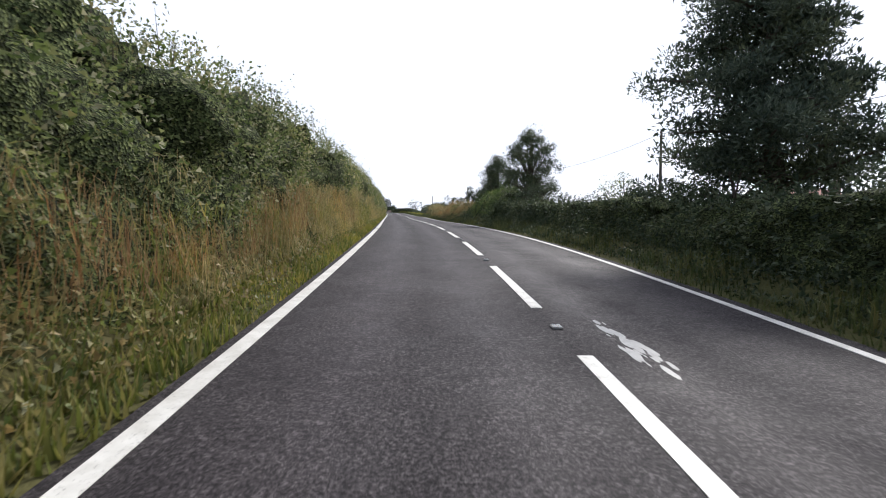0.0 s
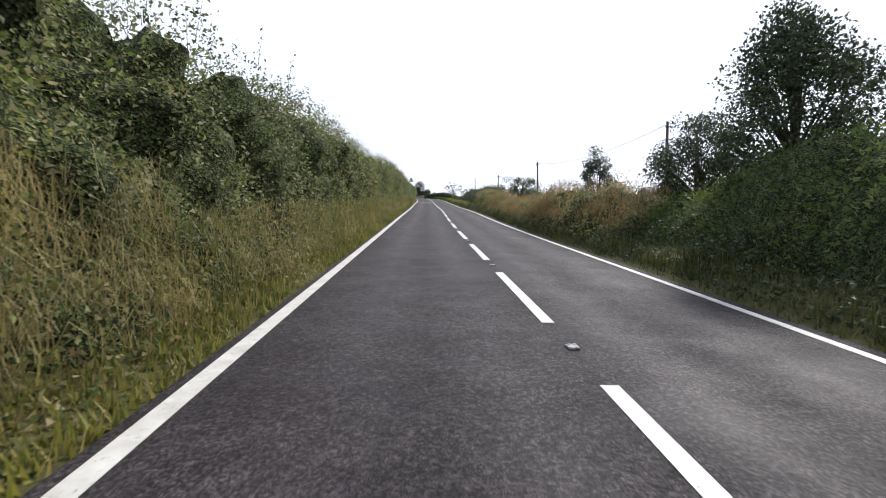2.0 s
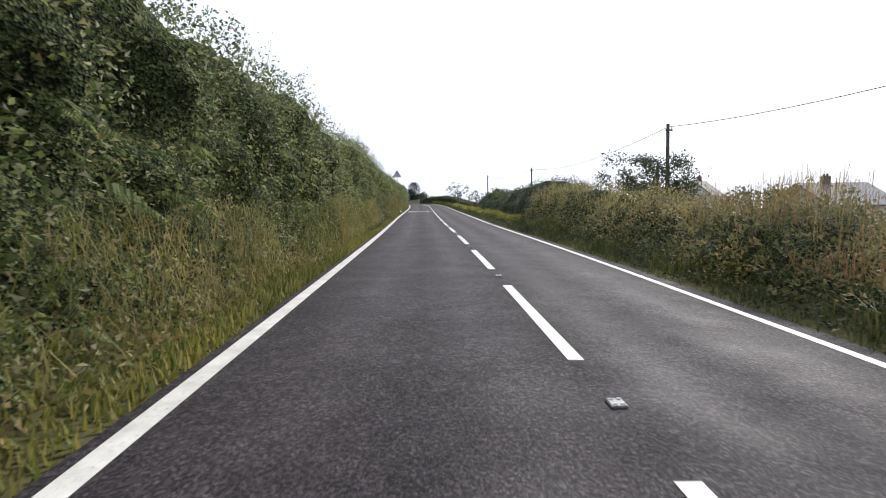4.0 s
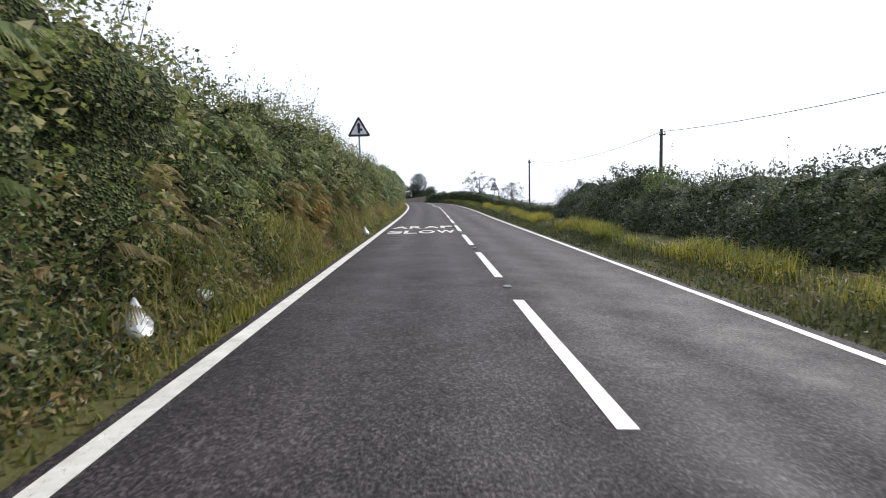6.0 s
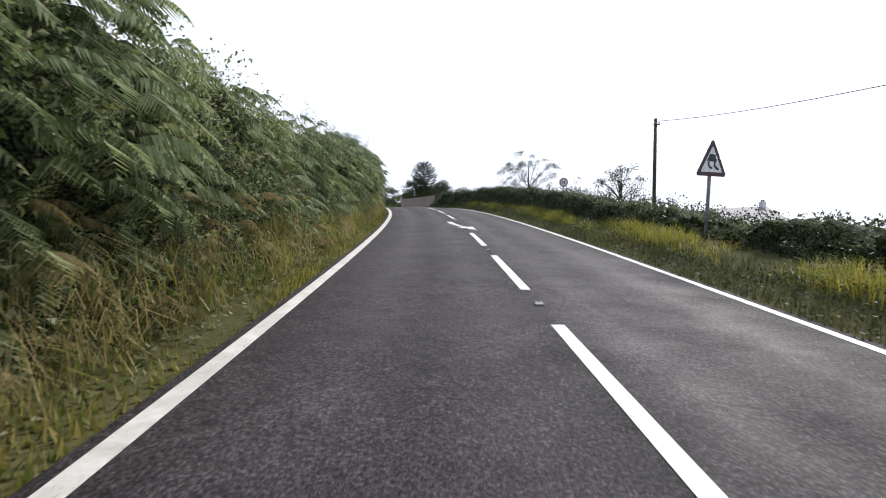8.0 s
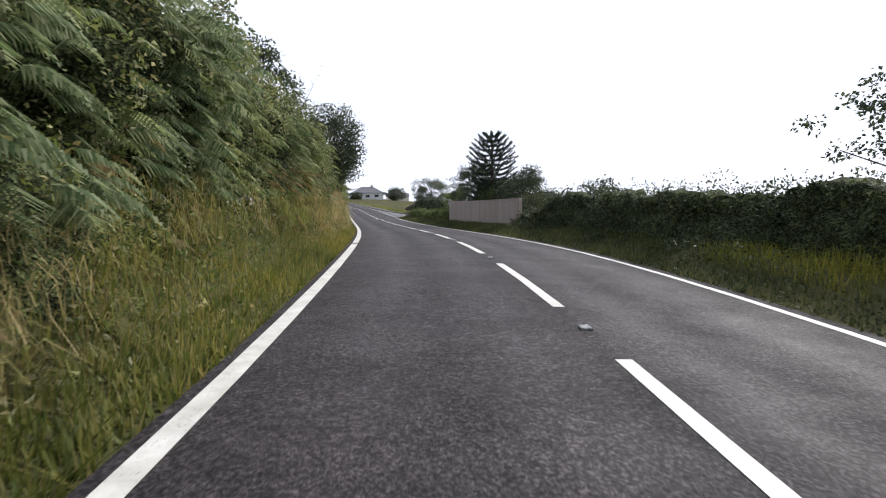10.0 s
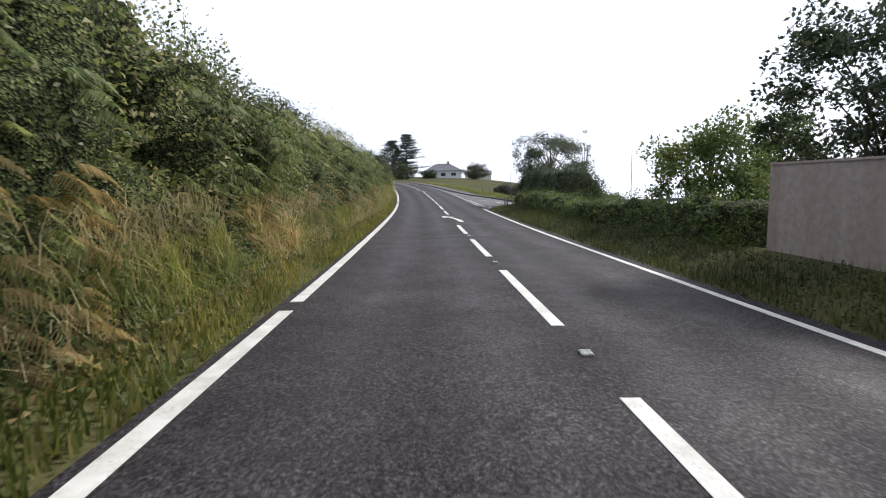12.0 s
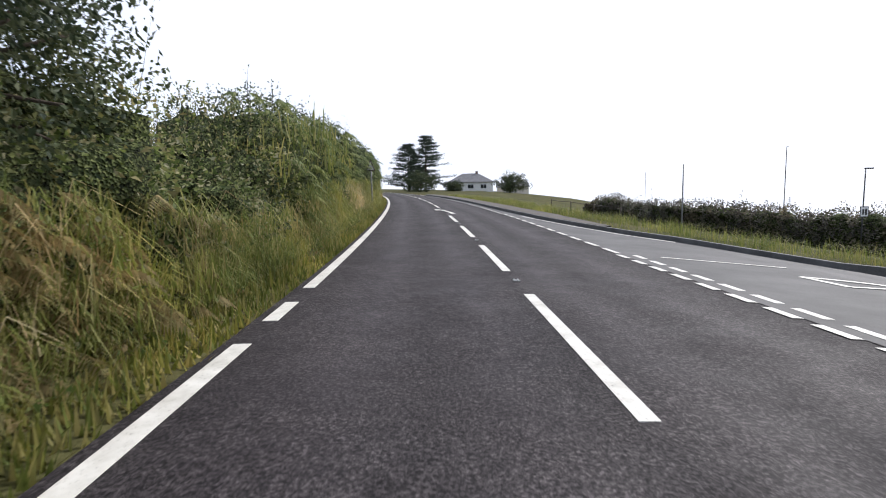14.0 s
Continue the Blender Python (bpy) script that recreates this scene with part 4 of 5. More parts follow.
for i, (s0, s1, leaf, label) in enumerate(LEFT_PARTS):
    left_surfaces.append((s0, s1, hedge("hedge", label, -1, s0 - 1.2, s1 + 1.2, LEFT_FOOT, BANK, LEFT_TOP, leaf, 20 + i, dense=235 if s0 == 108 else 180 if 100 < s0 < 200 else 240, shoots=8.0, rough=0.62 if s0 == 200 else 0.55, size=(0.06, 0.04), caps=(False, False))))


def ferns(s0, s1, n, seed, vlo, vhi, length, mat, label):
    """Bracken over the face of the left bank."""
    g = np.random.default_rng(seed)
    P, O = [], []
    for a1, a2, surf in left_surfaces:
        lo, hi = max(a1, s0), min(a2, s1)
        if hi <= lo:
            continue
        m = int(n * (hi - lo) / (s1 - s0))
        s, v = g.uniform(lo, hi, m), g.uniform(vlo, vhi, m)
        keep = waves(g, 5, 0.4, 1.6)(s, v * 3) + g.uniform(-0.7, 0.7, m) > -0.3
        p, o = surf(s[keep], v[keep], 0.05)
        P.append(p)
        O.append(o)
    ob = new("bracken", fronds_mesh("bracken", np.concatenate(P), np.concatenate(O), length, mat, g))
    return tagged(ob, label, "bracken", kind="stuff")


ferns(116, 154, 1700, 41, 0.2, 0.46, 0.42, FERN, "arching green bracken fronds along the bank")
ferns(150, 204, 4800, 49, 0.14, 0.85, 0.56, FERN_PALE, "arching green bracken fronds covering the bank")
ferns(118, 138, 1150, 50, 0.04, 0.28, 0.3, FERN_DRY, "golden-brown withered bracken over the bank")
ferns(130, 150, 450, 48, 0.05, 0.32, 0.38, FERN_DRY, "golden-brown withered bracken over the bank")
ferns(118, 200, 700, 42, 0.02, 0.26, 0.4, FERN_DRY, "rust-brown withered bracken low on the bank")
ferns(240, 270, 1900, 43, 0.16, 0.55, 0.42, FERN, "arching green bracken fronds covering the bank")
ferns(205, 264, 1500, 44, 0.02, 0.26, 0.38, FERN_DRY, "rust-brown withered bracken low on the bank")
ferns(202, 240, 1700, 46, 0.14, 0.46, 0.42, FERN, "scattered bracken fronds among the shrubs")
ferns(279.5, 306, 1500, 47, 0.14, 0.75, 0.42, FERN, "arching bracken fronds below the bushes")
ferns(70, 108, 260, 45, 0.05, 0.36, 0.42, FERN, "scattered green bracken fronds at the hedge foot")

scatter_grass("grass", "short green verge grass between road edge and bank", -1, -8, 325, 3.27, 3.85, 78000, 0.17, GRASS, 51, 0.018, 0.5)
scatter_grass("tall_grass", "long bent green grass on the bank foot", -1, -8, 325, 3.5, 4.4, 11000, 0.3, GRASS, 52, 0.006, 1.1, 0.0, lambda s, l: (s < 226) | (s > 266) | (l < 3.8))


def bank_grass(name, label, s0, s1, n, vlo, vhi, height, mat, seed, width=0.008, lean=0.9, share=0.0, faces=None, fall=0.6):
    """Long grass that grows out of the face of a bank and hangs over."""
    g = np.random.default_rng(seed)
    f = waves(g, 7, 0.6, 2.6)
    P, H = [], []
    for a1, a2, surf in faces or left_surfaces:
        lo, hi = max(a1, s0), min(a2, s1)
        if hi <= lo:
            continue
        m = int(1.6 * n * (hi - lo) / (s1 - s0))
        s, v = g.uniform(lo, hi, m), vlo + (vhi - vlo) * g.uniform(0, 1, m) ** 1.2
        k = f(s, v * 9)
        keep = k + g.uniform(-0.6, 0.6, m) > share
        p, o = surf(s[keep], v[keep], 0.0)
        P.append(p + o * g.uniform(-0.05, 0.22, (len(p), 1)))
        H.append(height * (1 + 0.3 * np.clip(k[keep], -1, 1)))
    at, high = np.concatenate(P)[:n], np.concatenate(H)[:n]
    ob = new(name, blades_mesh(name, at, high, mat, g, width, lean, False, fall))
    return tagged(ob, label, "grass", kind="stuff")


bank_grass("dry_grass", "pale straw-coloured dead grass hanging over the bank", -6, 50, 17000, 0.0, 0.26, 0.3, STRAW, 53, 0.0034, 1.5, -0.1)
bank_grass("dry_grass", "scattered straw-coloured grass over the bank foot", 50, 110, 7000, 0.0, 0.18, 0.26, STRAW, 79, 0.0034, 1.6, 0.0)
bank_grass("dry_grass", "brown dead stalks standing before the hedge", -6, 30, 5000, 0.04, 0.22, 0.36, WEED_BROWN, 80, 0.0035, 0.8, 0.0, None, 0.3)
bank_grass("tall_grass", "long olive-green grass on the face of the bank", -6, 110, 11000, 0.0, 0.17, 0.26, GRASS, 54, 0.005, 1.5, -0.2)
bank_grass("dry_grass", "pale straw-coloured dead grass hanging over the bank", 136, 205, 7000, 0.0, 0.15, 0.3, STRAW, 55, 0.0036, 1.8, 0.15)
bank_grass("tall_grass", "long olive-green grass on the face of the bank", 119, 205, 10000, 0.0, 0.14, 0.28, GRASS, 60, 0.006, 1.4, -0.1)
bank_grass("dry_grass", "thick straw-coloured grass drooping over the bank", 209, 262, 16000, 0.0, 0.18, 0.32, STRAW_RUST, 56, 0.0042, 1.9, 0.15)
bank_grass("dry_grass", "straw-coloured grass among the green on the bank", 268, 320, 4500, 0.02, 0.22, 0.34, STRAW, 57, 0.004, 1.5, 0.1, None, 0.7)
bank_grass("tall_grass", "long arching yellow-green grass over the bank", 266, 306, 12000, 0.0, 0.25, 0.34, GRASS_FRESH, 63, 0.006, 1.5, -0.3, None, 0.8)
bank_grass("dry_grass", "bent straw-coloured reed stalks on the bank", 269, 277.5, 420, 0.04, 0.24, 0.5, STRAW_RUST, 64, 0.005, 1.5, -0.2, None, 0.7)
bank_grass("dry_grass", "bleached rust-coloured grass tuft on the bank", 285, 293, 1800, 0.06, 0.22, 0.42, STRAW_RUST, 65, 0.0055, 1.6, 0.0, None, 0.7)
bank_grass("reeds", "upright pale green sword-leaved plants on the bank", 278.5, 288, 500, 0.3, 0.5, 0.65, GRASS_FRESH, 66, 0.013, 0.7, -0.2, None, 0.5)
ferns(269, 277, 420, 51, 0.02, 0.28, 0.42, FERN_DRY, "rust-brown withered bracken on the bank")
bank_grass("lush_grass", "fresh green grass on the foot of the bank", 205, 300, 20000, 0.0, 0.11, 0.28, GRASS_FRESH, 61, 0.006, 1.3, -0.8)
scatter_grass("lush_grass", "olive-green grass on the wide verge", -1, 196, 226, 3.3, 4.75, 19000, 0.23, GRASS, 58, 0.009, 0.8)
scatter_grass("dry_grass", "tangled straw and rust-brown grass on the wide verge", -1, 208, 232, 3.65, 4.8, 8000, 0.3, STRAW_RUST, 62, 0.0045, 1.9)
scatter_grass("tall_grass", "tall green reedy grass on the bank by the gap", -1, 266, 300, 3.5, 5.4, 13000, 0.48, GRASS, 59, 0.006, 0.9)
# right-hand verge and hedges
LOW = [(0.0, 0.02), (0.06, 0.35), (0.12, 0.7), (0.25, 0.93), (0.6, 1.0), (1.2, 0.98), (1.7, 0.7), (1.9, 0.1)]
BUSHY = [(0.0, 0.02), (0.1, 0.25), (0.4, 0.55), (0.9, 0.82), (1.6, 0.97), (2.6, 1.0), (3.6, 0.9), (4.2, 0.5), (4.4, 0.05)]
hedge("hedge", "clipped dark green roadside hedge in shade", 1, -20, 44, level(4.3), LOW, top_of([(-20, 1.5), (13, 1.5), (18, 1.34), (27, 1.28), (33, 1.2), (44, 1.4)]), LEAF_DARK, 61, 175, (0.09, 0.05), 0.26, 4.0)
hedge("hedge", "broad rounded bush of light and dark green leaves under trees", 1, 43, 60, top_of([(43, 4.5), (50, 4.4), (60, 4.8)]), BUSHY, top_of([(43, 1.6), (47, 2.4), (54, 2.5), (60, 1.5)]), LEAF_LIGHT, 62, 130, (0.1, 0.055), 0.3, 3.0)
WEEDY = [(0.0, 0.02), (0.15, 0.24), (0.45, 0.48), (0.85, 0.74), (1.3, 0.94), (1.8, 1.0), (2.6, 0.9), (3.0, 0.1)]
weedy = hedge("hedge", "weedy bank of bramble, dock and tall grass over a low hedge", 1, 59.5, 112, top_of([(59, 3.9), (64, 3.6), (90, 3.7), (112, 4.3)]), WEEDY, top_of([(59.5, 1.1), (61.4, 1.25), (62.6, 1.65), (66, 1.66), (70, 1.55), (73, 1.42), (75, 1.15), (77.5, 1.08), (80, 0.85), (84, 0.82), (90, 1.15), (95, 1.15), (106, 1.75), (112, 1.95)]), LEAF_WEEDY, 63, 230, (0.08, 0.045), 0.34, 6.0)
hedge("hedge", "overgrown bramble hedge behind a grass verge", 1, 112, 149, top_of([(112, 4.7), (118, 4.9), (149, 5.2)]), BUSHY, top_of([(111.5, 2.5), (116, 2.3), (120, 2.0), (126, 1.85), (130, 1.78), (133, 1.65), (135, 1.3), (137.5, 1.7), (141, 1.9), (144, 1.75), (147, 1.7), (149, 0.9)]), LEAF_GREY, 64, 200, (0.08, 0.045), 0.4, 9.0)
hedge("hedge", "low trimmed field hedge behind bright grass", 1, 148, 205, top_of([(148, 5.0), (160, 4.8), (205, 4.7)]), LOW, top_of([(148, 0.65), (154, 0.66), (160, 0.76), (167, 0.75), (172, 0.82), (178, 1.03), (183, 1.25), (190, 1.4), (198, 1.6), (205, 1.5)]), LEAF_DARK, 65, 220, (0.07, 0.04), 0.2, 1.2)
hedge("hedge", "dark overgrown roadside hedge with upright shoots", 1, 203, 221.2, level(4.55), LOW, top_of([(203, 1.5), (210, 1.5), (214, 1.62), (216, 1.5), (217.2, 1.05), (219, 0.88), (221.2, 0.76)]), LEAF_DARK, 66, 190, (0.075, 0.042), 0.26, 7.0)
hedge("hedge", "low clipped green hedge with a flat top", 1, 241, 266, level(4.55), LOW, top_of([(241, 1.12), (248, 1.0), (252, 0.8), (255, 0.86), (259.3, 1.22), (262, 1.0), (264, 0.92), (266, 1.2)]), LEAF_LIGHT, 67, 210, (0.07, 0.04), 0.18, 2.5)
hedge("hedge", "tall dark clipped hedge beside the side lane", 1, 261.6, 272.2, top_of([(261, 7.6), (266, 6.6), (272.2, 5.9)]), LOW, top_of([(261, 2.3), (266, 2.4), (272.2, 2.25)]), LEAF_GREY, 68, 260, (0.09, 0.05), 0.25, 2.0)
hedge("hedge", "brown-green field hedge along the far verge", 1, 283, 309, top_of([(283, 18), (300, 12.4), (309, 11.6)]), LOW, top_of([(283, -0.3), (300, 0.06), (309, 0.1)]), LEAF_PURPLE, 69, 420, (0.11, 0.06), 0.4, 6.0)

scatter_grass("grass", "short green verge grass beside the right-hand line", 1, -8, 266, 3.15, 4.3, 54000, 0.17, GRASS_SHADE, 71, 0.012, 0.5)
scatter_grass("tall_grass", "long green grass in front of the hedge", 1, -8, 112, 3.4, 4.6, 15000, 0.34, GRASS_SHADE, 72, 0.008, 0.55)
bank_grass("dry_grass", "tall rust-brown seeding grass and docks on the bank", 59.5, 96, 9000, 0.12, 0.6, 0.3, WEED_BROWN, 73, 0.004, 1.0, 0.1, [(59.5, 112, weedy)], 0.4)
bank_grass("dry_grass", "straw-coloured grass seed heads on the bank", 66, 112, 3500, 0.25, 0.6, 0.34, STRAW, 78, 0.0035, 0.6, 0.2, [(59.5, 112, weedy)], 0.3)
scatter_grass("lush_grass", "bright yellow-green grass on the verge", 1, 104, 205, 3.85, 4.75, 29000, 0.34, GRASS_BRIGHT, 74, 0.005, 1.1)
scatter_grass("tall_grass", "grass below the garden wall, shade put into its colour", 1, 205, 266, 3.2, 4.7, 13000, 0.22, GRASS_SHADE, 75, 0.011, 0.4)
scatter_grass("lush_grass", "long pale grass on the bank beyond the side lane", 1, 281, 335, 3.6, 14, 30000, 0.44, GRASS_FRESH, 76, 0.007, 0.9, 0.0, lambda s, l: (l > far_kerb(s) + 0.12 + np.clip((s - 286) / 9, 0.15, 1.0)) & (l < far_kerb(s) + 4))
scatter_grass("grass", "rough grass on the corner of the side lane", 1, 266, 275.3, 3.6, 12, 7000, 0.28, GRASS, 77, 0.011, 0.4, 0.0, lambda s, l: l > np.interp(s, [266, 268.3, 270.4, 271.9, 272.9, 273.9, 274.6, 275.3], [3.2, 3.35, 4.2, 4.95, 5.7, 6.9, 8.0, 9.8]))


def weeds(label, side, s0, s1, l0, l1, n, up, size, mat, seed):
    """Low leafy weeds over the verge."""
    g = np.random.default_rng(seed)
    s, l = g.uniform(s0, s1, n), g.uniform(l0, l1, n)
    f = waves(g, 6, 0.8, 3)(s, l * 2)
    h = np.clip(0.5 + 0.5 * f, 0.05, 1.3) * up * g.uniform(0.1, 1, n) * np.clip((l - l0) / (l1 - l0) * 2, 0.25, 1)
    ob = new("weeds", leaves_mesh("weeds", on_ground(s, side * l, h), np.zeros((n, 3)) + [0, 0, 0.5], size, size * 0.6, mat, g, single=True))
    return tagged(ob, label, "weeds", kind="stuff")


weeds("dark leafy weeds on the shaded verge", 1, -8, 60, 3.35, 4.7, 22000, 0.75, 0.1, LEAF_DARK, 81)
# dark leaves added as a strip for the shaded foot of the bright grass
weeds("weeds beside the edge line, dark as the shaded grass foot", 1, 104, 205, 3.2, 4.0, 17000, 0.42, 0.07, LEAF_DARK, 86)
weeds("dark leafy weeds among the verge grass", 1, 60, 112, 3.3, 4.0, 9000, 0.4, 0.09, LEAF_DARK, 82)
weeds("dark leafy weeds below the hedge and wall", 1, 204, 268, 3.25, 4.6, 17000, 0.25, 0.07, LEAF_DARK, 83)
weeds("leafy green weeds at the bank foot", -1, -8, 200, 3.45, 4.2, 20000, 0.6, 0.09, LEAF_HEDGE, 84)
weeds("dark leafy scrub at the bank foot", -1, 104, 121, 3.45, 4.4, 13000, 1.1, 0.07, LEAF_DARK, 90)
weeds("dark nettles and bramble at the bank foot", -1, 106, 150, 3.5, 4.3, 12000, 0.9, 0.08, LEAF_GREY, 89)
weeds("leafy green weeds at the bank foot", -1, 200, 320, 3.6, 4.5, 9000, 0.5, 0.08, LEAF_LIGHT, 85)

weeds("rust-brown withered dock and bramble leaves on the bank", -1, -8, 112, 3.55, 4.35, 24000, 0.85, 0.09, FERN_DRY, 87)
weeds("golden-brown withered growth low on the bank", -1, 119, 138, 3.5, 4.3, 8000, 1.0, 0.08, FERN_DRY, 91)
weeds("rust-brown withered leaves on the bank", -1, 204, 300, 3.6, 4.8, 13000, 0.5, 0.09, FERN_DRY, 88)


def tree(name, label, s, lat, top, crown, leaf, seed, clumps=60, per=110, size=(0.13, 0.08), trunk=0.16, spread=0.55, loose=0.75, category="tree", root=None, taper=0.0):
    """A tapered trunk, limbs to the clumps and a crown of leaf clumps. crown: radius across, lowest height over the ground."""
    g = np.random.default_rng(seed)
    base = np.array(on_ground(s, lat)) if root is None else np.array(root, float)
    z0 = float(ground_z(s, lat)) if root is None else 0.0
    high = top - z0
    rad, low = crown
    t = thing(name, label, category)
    t.location = base
    mid = (low + high) / 2
    half = (high - low) / 2
    part("trunk", tube([(0, 0, -0.3), (g.normal(0, 0.08), g.normal(0, 0.08), high * 0.35), (g.normal(0, 0.15), g.normal(0, 0.15), high * 0.8)], [trunk, trunk * 0.75, trunk * 0.25], 9), BARK, t)
    per = int(per * 0.73)
    d = unit(g.normal(0, 1, (clumps, 3)))
    r = g.uniform(0.35, 1.0, clumps) ** 0.6
    wob = 1 + 0.25 * np.sin(d[:, 0] * 3 + seed) * np.cos(d[:, 1] * 4 + seed * 2)
    c = d * (r * wob)[:, None] * np.array([rad, rad, half]) * 0.86 + np.array([0, 0, mid])
    c[:, :2] *= (1 + 0.35 * taper - taper * np.clip((c[:, 2:] - low) / (high - low), 0, 1))
    limbs = bmesh.new()
    for k in range(0, clumps, 4 if clumps > 48 else 1):
        hz = max(0.25 * high, c[k, 2] * 0.55)
        b = tube([(0, 0, hz), tuple(c[k] * [0.5, 0.5, 0] + np.array([0, 0, (hz + c[k, 2]) / 2 + 0.1])), tuple(c[k])], [trunk * 0.35, trunk * 0.2, 0.012], 5)
        me = bpy.data.meshes.new("limb")
        b.to_mesh(me)
        b.free()
        limbs.from_mesh(me)
        bpy.data.meshes.remove(me)
    part("branchwork", limbs, BARK, t)
    ball = unit(g.normal(0, 1, (clumps, per, 3))) * (g.uniform(0, 1, (clumps, per, 1)) ** 0.45)
    big = spread * (0.62 + 0.16 * rad) * g.uniform(0.65, 1.25, (clumps, 1, 1))
    q = c[:, None] + ball * big * np.array([1, 1, 0.72])
    part("crown", leaves_mesh("crown", q.reshape(-1, 3), np.repeat(d, per, 0) * 0.5, size[0], size[1], leaf, g, 0.25, loose), None, t)
    return t


# trees on the right, from the start of the stretch on


def pine(s, lat, top, rad, low, seed):
    """A broad pine: a leaning trunk, long limbs and flat pads of needles in tiers."""
    g = np.random.default_rng(seed)
    t = thing("pine_tree", "big dark spreading pine with open gaps in its crown", "tree")
    t.location = on_ground(s, lat)
    high = top - float(ground_z(s, lat))
    part("trunk", tube([(0, 0, -0.3), (0.15, -0.1, high * 0.3), (-0.1, 0.15, high * 0.62), (0.1, 0, high * 0.95)], [0.3, 0.24, 0.16, 0.05], 10), BARK, t)
    limbs, P, O = bmesh.new(), [], []
    for k in range(42):
        u = (k + g.uniform(0, 1)) / 42
        z, az = low + (high - low) * u * 0.92, k * 2.4 + g.normal(0, 0.3)
        reach = rad * (1 if u < 0.8 else math.sqrt(max(0.3, (1.1 - u) / 0.3))) * g.uniform(0.6, 1.08)
        d = np.array([math.cos(az), math.sin(az), 0.0])
        reach *= 1 - 0.62 * max(0.0, u - 0.4) * (1 + float(d @ np.array([0.77, -0.64, 0.0])))
        side = np.array([-d[1], d[0], 0])
        bend, lift = g.normal(0, 0.2) * reach, g.uniform(0.05, 0.5)
        curve = lambda w: d * reach * w + side * bend * w * w + np.array([0, 0, z + reach * (lift * w - 0.2 * w * w)])
        b = tube([tuple(curve(w)) for w in (0, 0.35, 0.7, 1.0)], [0.085, 0.06, 0.04, 0.015], 5)
        me = bpy.data.meshes.new("limb")
        b.to_mesh(me)
        b.free()
        limbs.from_mesh(me)
        bpy.data.meshes.remove(me)
        for w in np.linspace(0.3, 1.0, 6):
            n = 170
            c = curve(w) + side * g.normal(0, 0.12 * reach) + np.array([0, 0, g.normal(0.05, 0.16)])
            ball = unit(g.normal(0, 1, (n, 3))) * g.uniform(0, 1, (n, 1)) ** 0.4
            P.append(c + ball * np.array([0.6, 0.6, 0.34]) * g.uniform(0.6, 1.3))
            O.append(ball * 0.8 + np.array([0, 0, 0.55]))
    part("branchwork", limbs, BARK, t)
    P, O = np.concatenate(P), np.concatenate(O)
    part("crown", leaves_mesh("crown", P, O, 0.17, 0.06, PINE_NEEDLE, g, 0.0, 0.7), None, t)


pine(21.5, 7.8, 6.9, 3.0, 1.2, 101)
tree("shrub", "dark bush under the pine", 21.0, 6.6, 2.4, (1.8, 0.1), LEAF_DARK, 158, 50, 130, (0.09, 0.055), 0.1, category="shrub")
tree("tree", "dense upright roadside tree with dark leaves", 44.6, 7.1, 6.9, (2.0, 0.9), LEAF_DARK, 103, 130, 200, (0.1, 0.065), 0.2, 0.62)
tree("tree", "pointed dark green tree broadening into the bushes", 57, 7.4, 6.1, (2.3, 0.4), LEAF_DARK, 104, 150, 200, (0.1, 0.065), 0.16, 0.6, taper=0.7)
tree("shrub", "tall dark rounded bush beside the pointed tree", 62.0, 7.7, 4.3, (1.7, 0.0), LEAF_DARK, 138, 120, 200, (0.09, 0.055), 0.12, category="shrub")

tree("shrub", "dark spreading bush behind the weedy bank", 75.6, 8.0, 1.65, (1.6, -0.2), LEAF_DARK, 163, 45, 130, (0.09, 0.055), 0.08, category="shrub")
tree("shrub", "low rounded bush among the weeds", 98, 9.0, 1.9, (1.8, 0.0), LEAF_DARK, 140, 40, 130, (0.1, 0.06), 0.08, category="shrub")
tree("shrub", "light green bushy shrub in the hedge", 49, 6.5, 3.1, (1.7, 0.3), LEAF_LIGHT, 105, 40, 130, (0.11, 0.07), 0.1, category="shrub")
tree("small_tree", "young dark tree with a narrow pointed crown", 70.5, 7.0, 3.75, (1.05, 0.2), LEAF_DARK, 106, 62, 130, (0.085, 0.05), 0.06, 0.42, taper=0.75)
tree("shrub", "wispy garden shrub behind the hedge", 37, 10.5, 3.0, (1.8, 0.8), LEAF_LIGHT, 107, 30, 60, (0.1, 0.06), 0.08, category="shrub")
tree("tree", "round dark field tree beside the road", 107, 9.4, 3.7, (2.4, 0.1), LEAF_DARK, 108, 85, 150, (0.11, 0.07), 0.2)
tree("shrub", "dark rounded bush beyond the hedge", 126, 8.6, 2.7, (2.2, 0.0), LEAF_DARK, 109, 45, 120, (0.13, 0.08), 0.12, category="shrub")
tree("shrub", "domed dark bush over the hedge", 139.2, 7.4, 2.3, (1.5, 0.0), LEAF_DARK, 110, 55, 190, (0.09, 0.055), 0.1, category="shrub")
tree("shrub", "sprawling bramble bush before the low hedge", 151, 8.0, 1.9, (1.9, 0.0), LEAF_GREY, 145, 45, 150, (0.09, 0.055), 0.1, category="shrub")
tree("shrub", "upright sprouting hedge shrub", 137.5, 6.6, 2.3, (0.9, 0.5), LEAF_LIGHT, 111, 22, 60, (0.1, 0.06), 0.06, category="shrub")
tree("tree", "airy thin-leaved tree with gaps of sky", 204.5, 10.2, 5.0, (3.7, 1.3), LEAF_DARK, 112, 60, 62, (0.12, 0.075), 0.1, 0.36)
tree("shrub", "airy sprouting shrub beside the telegraph pole", 187.6, 10.2, 2.8, (1.9, 0.4), LEAF_DARK, 113, 40, 60, (0.1, 0.06), 0.06, 0.4, category="shrub")
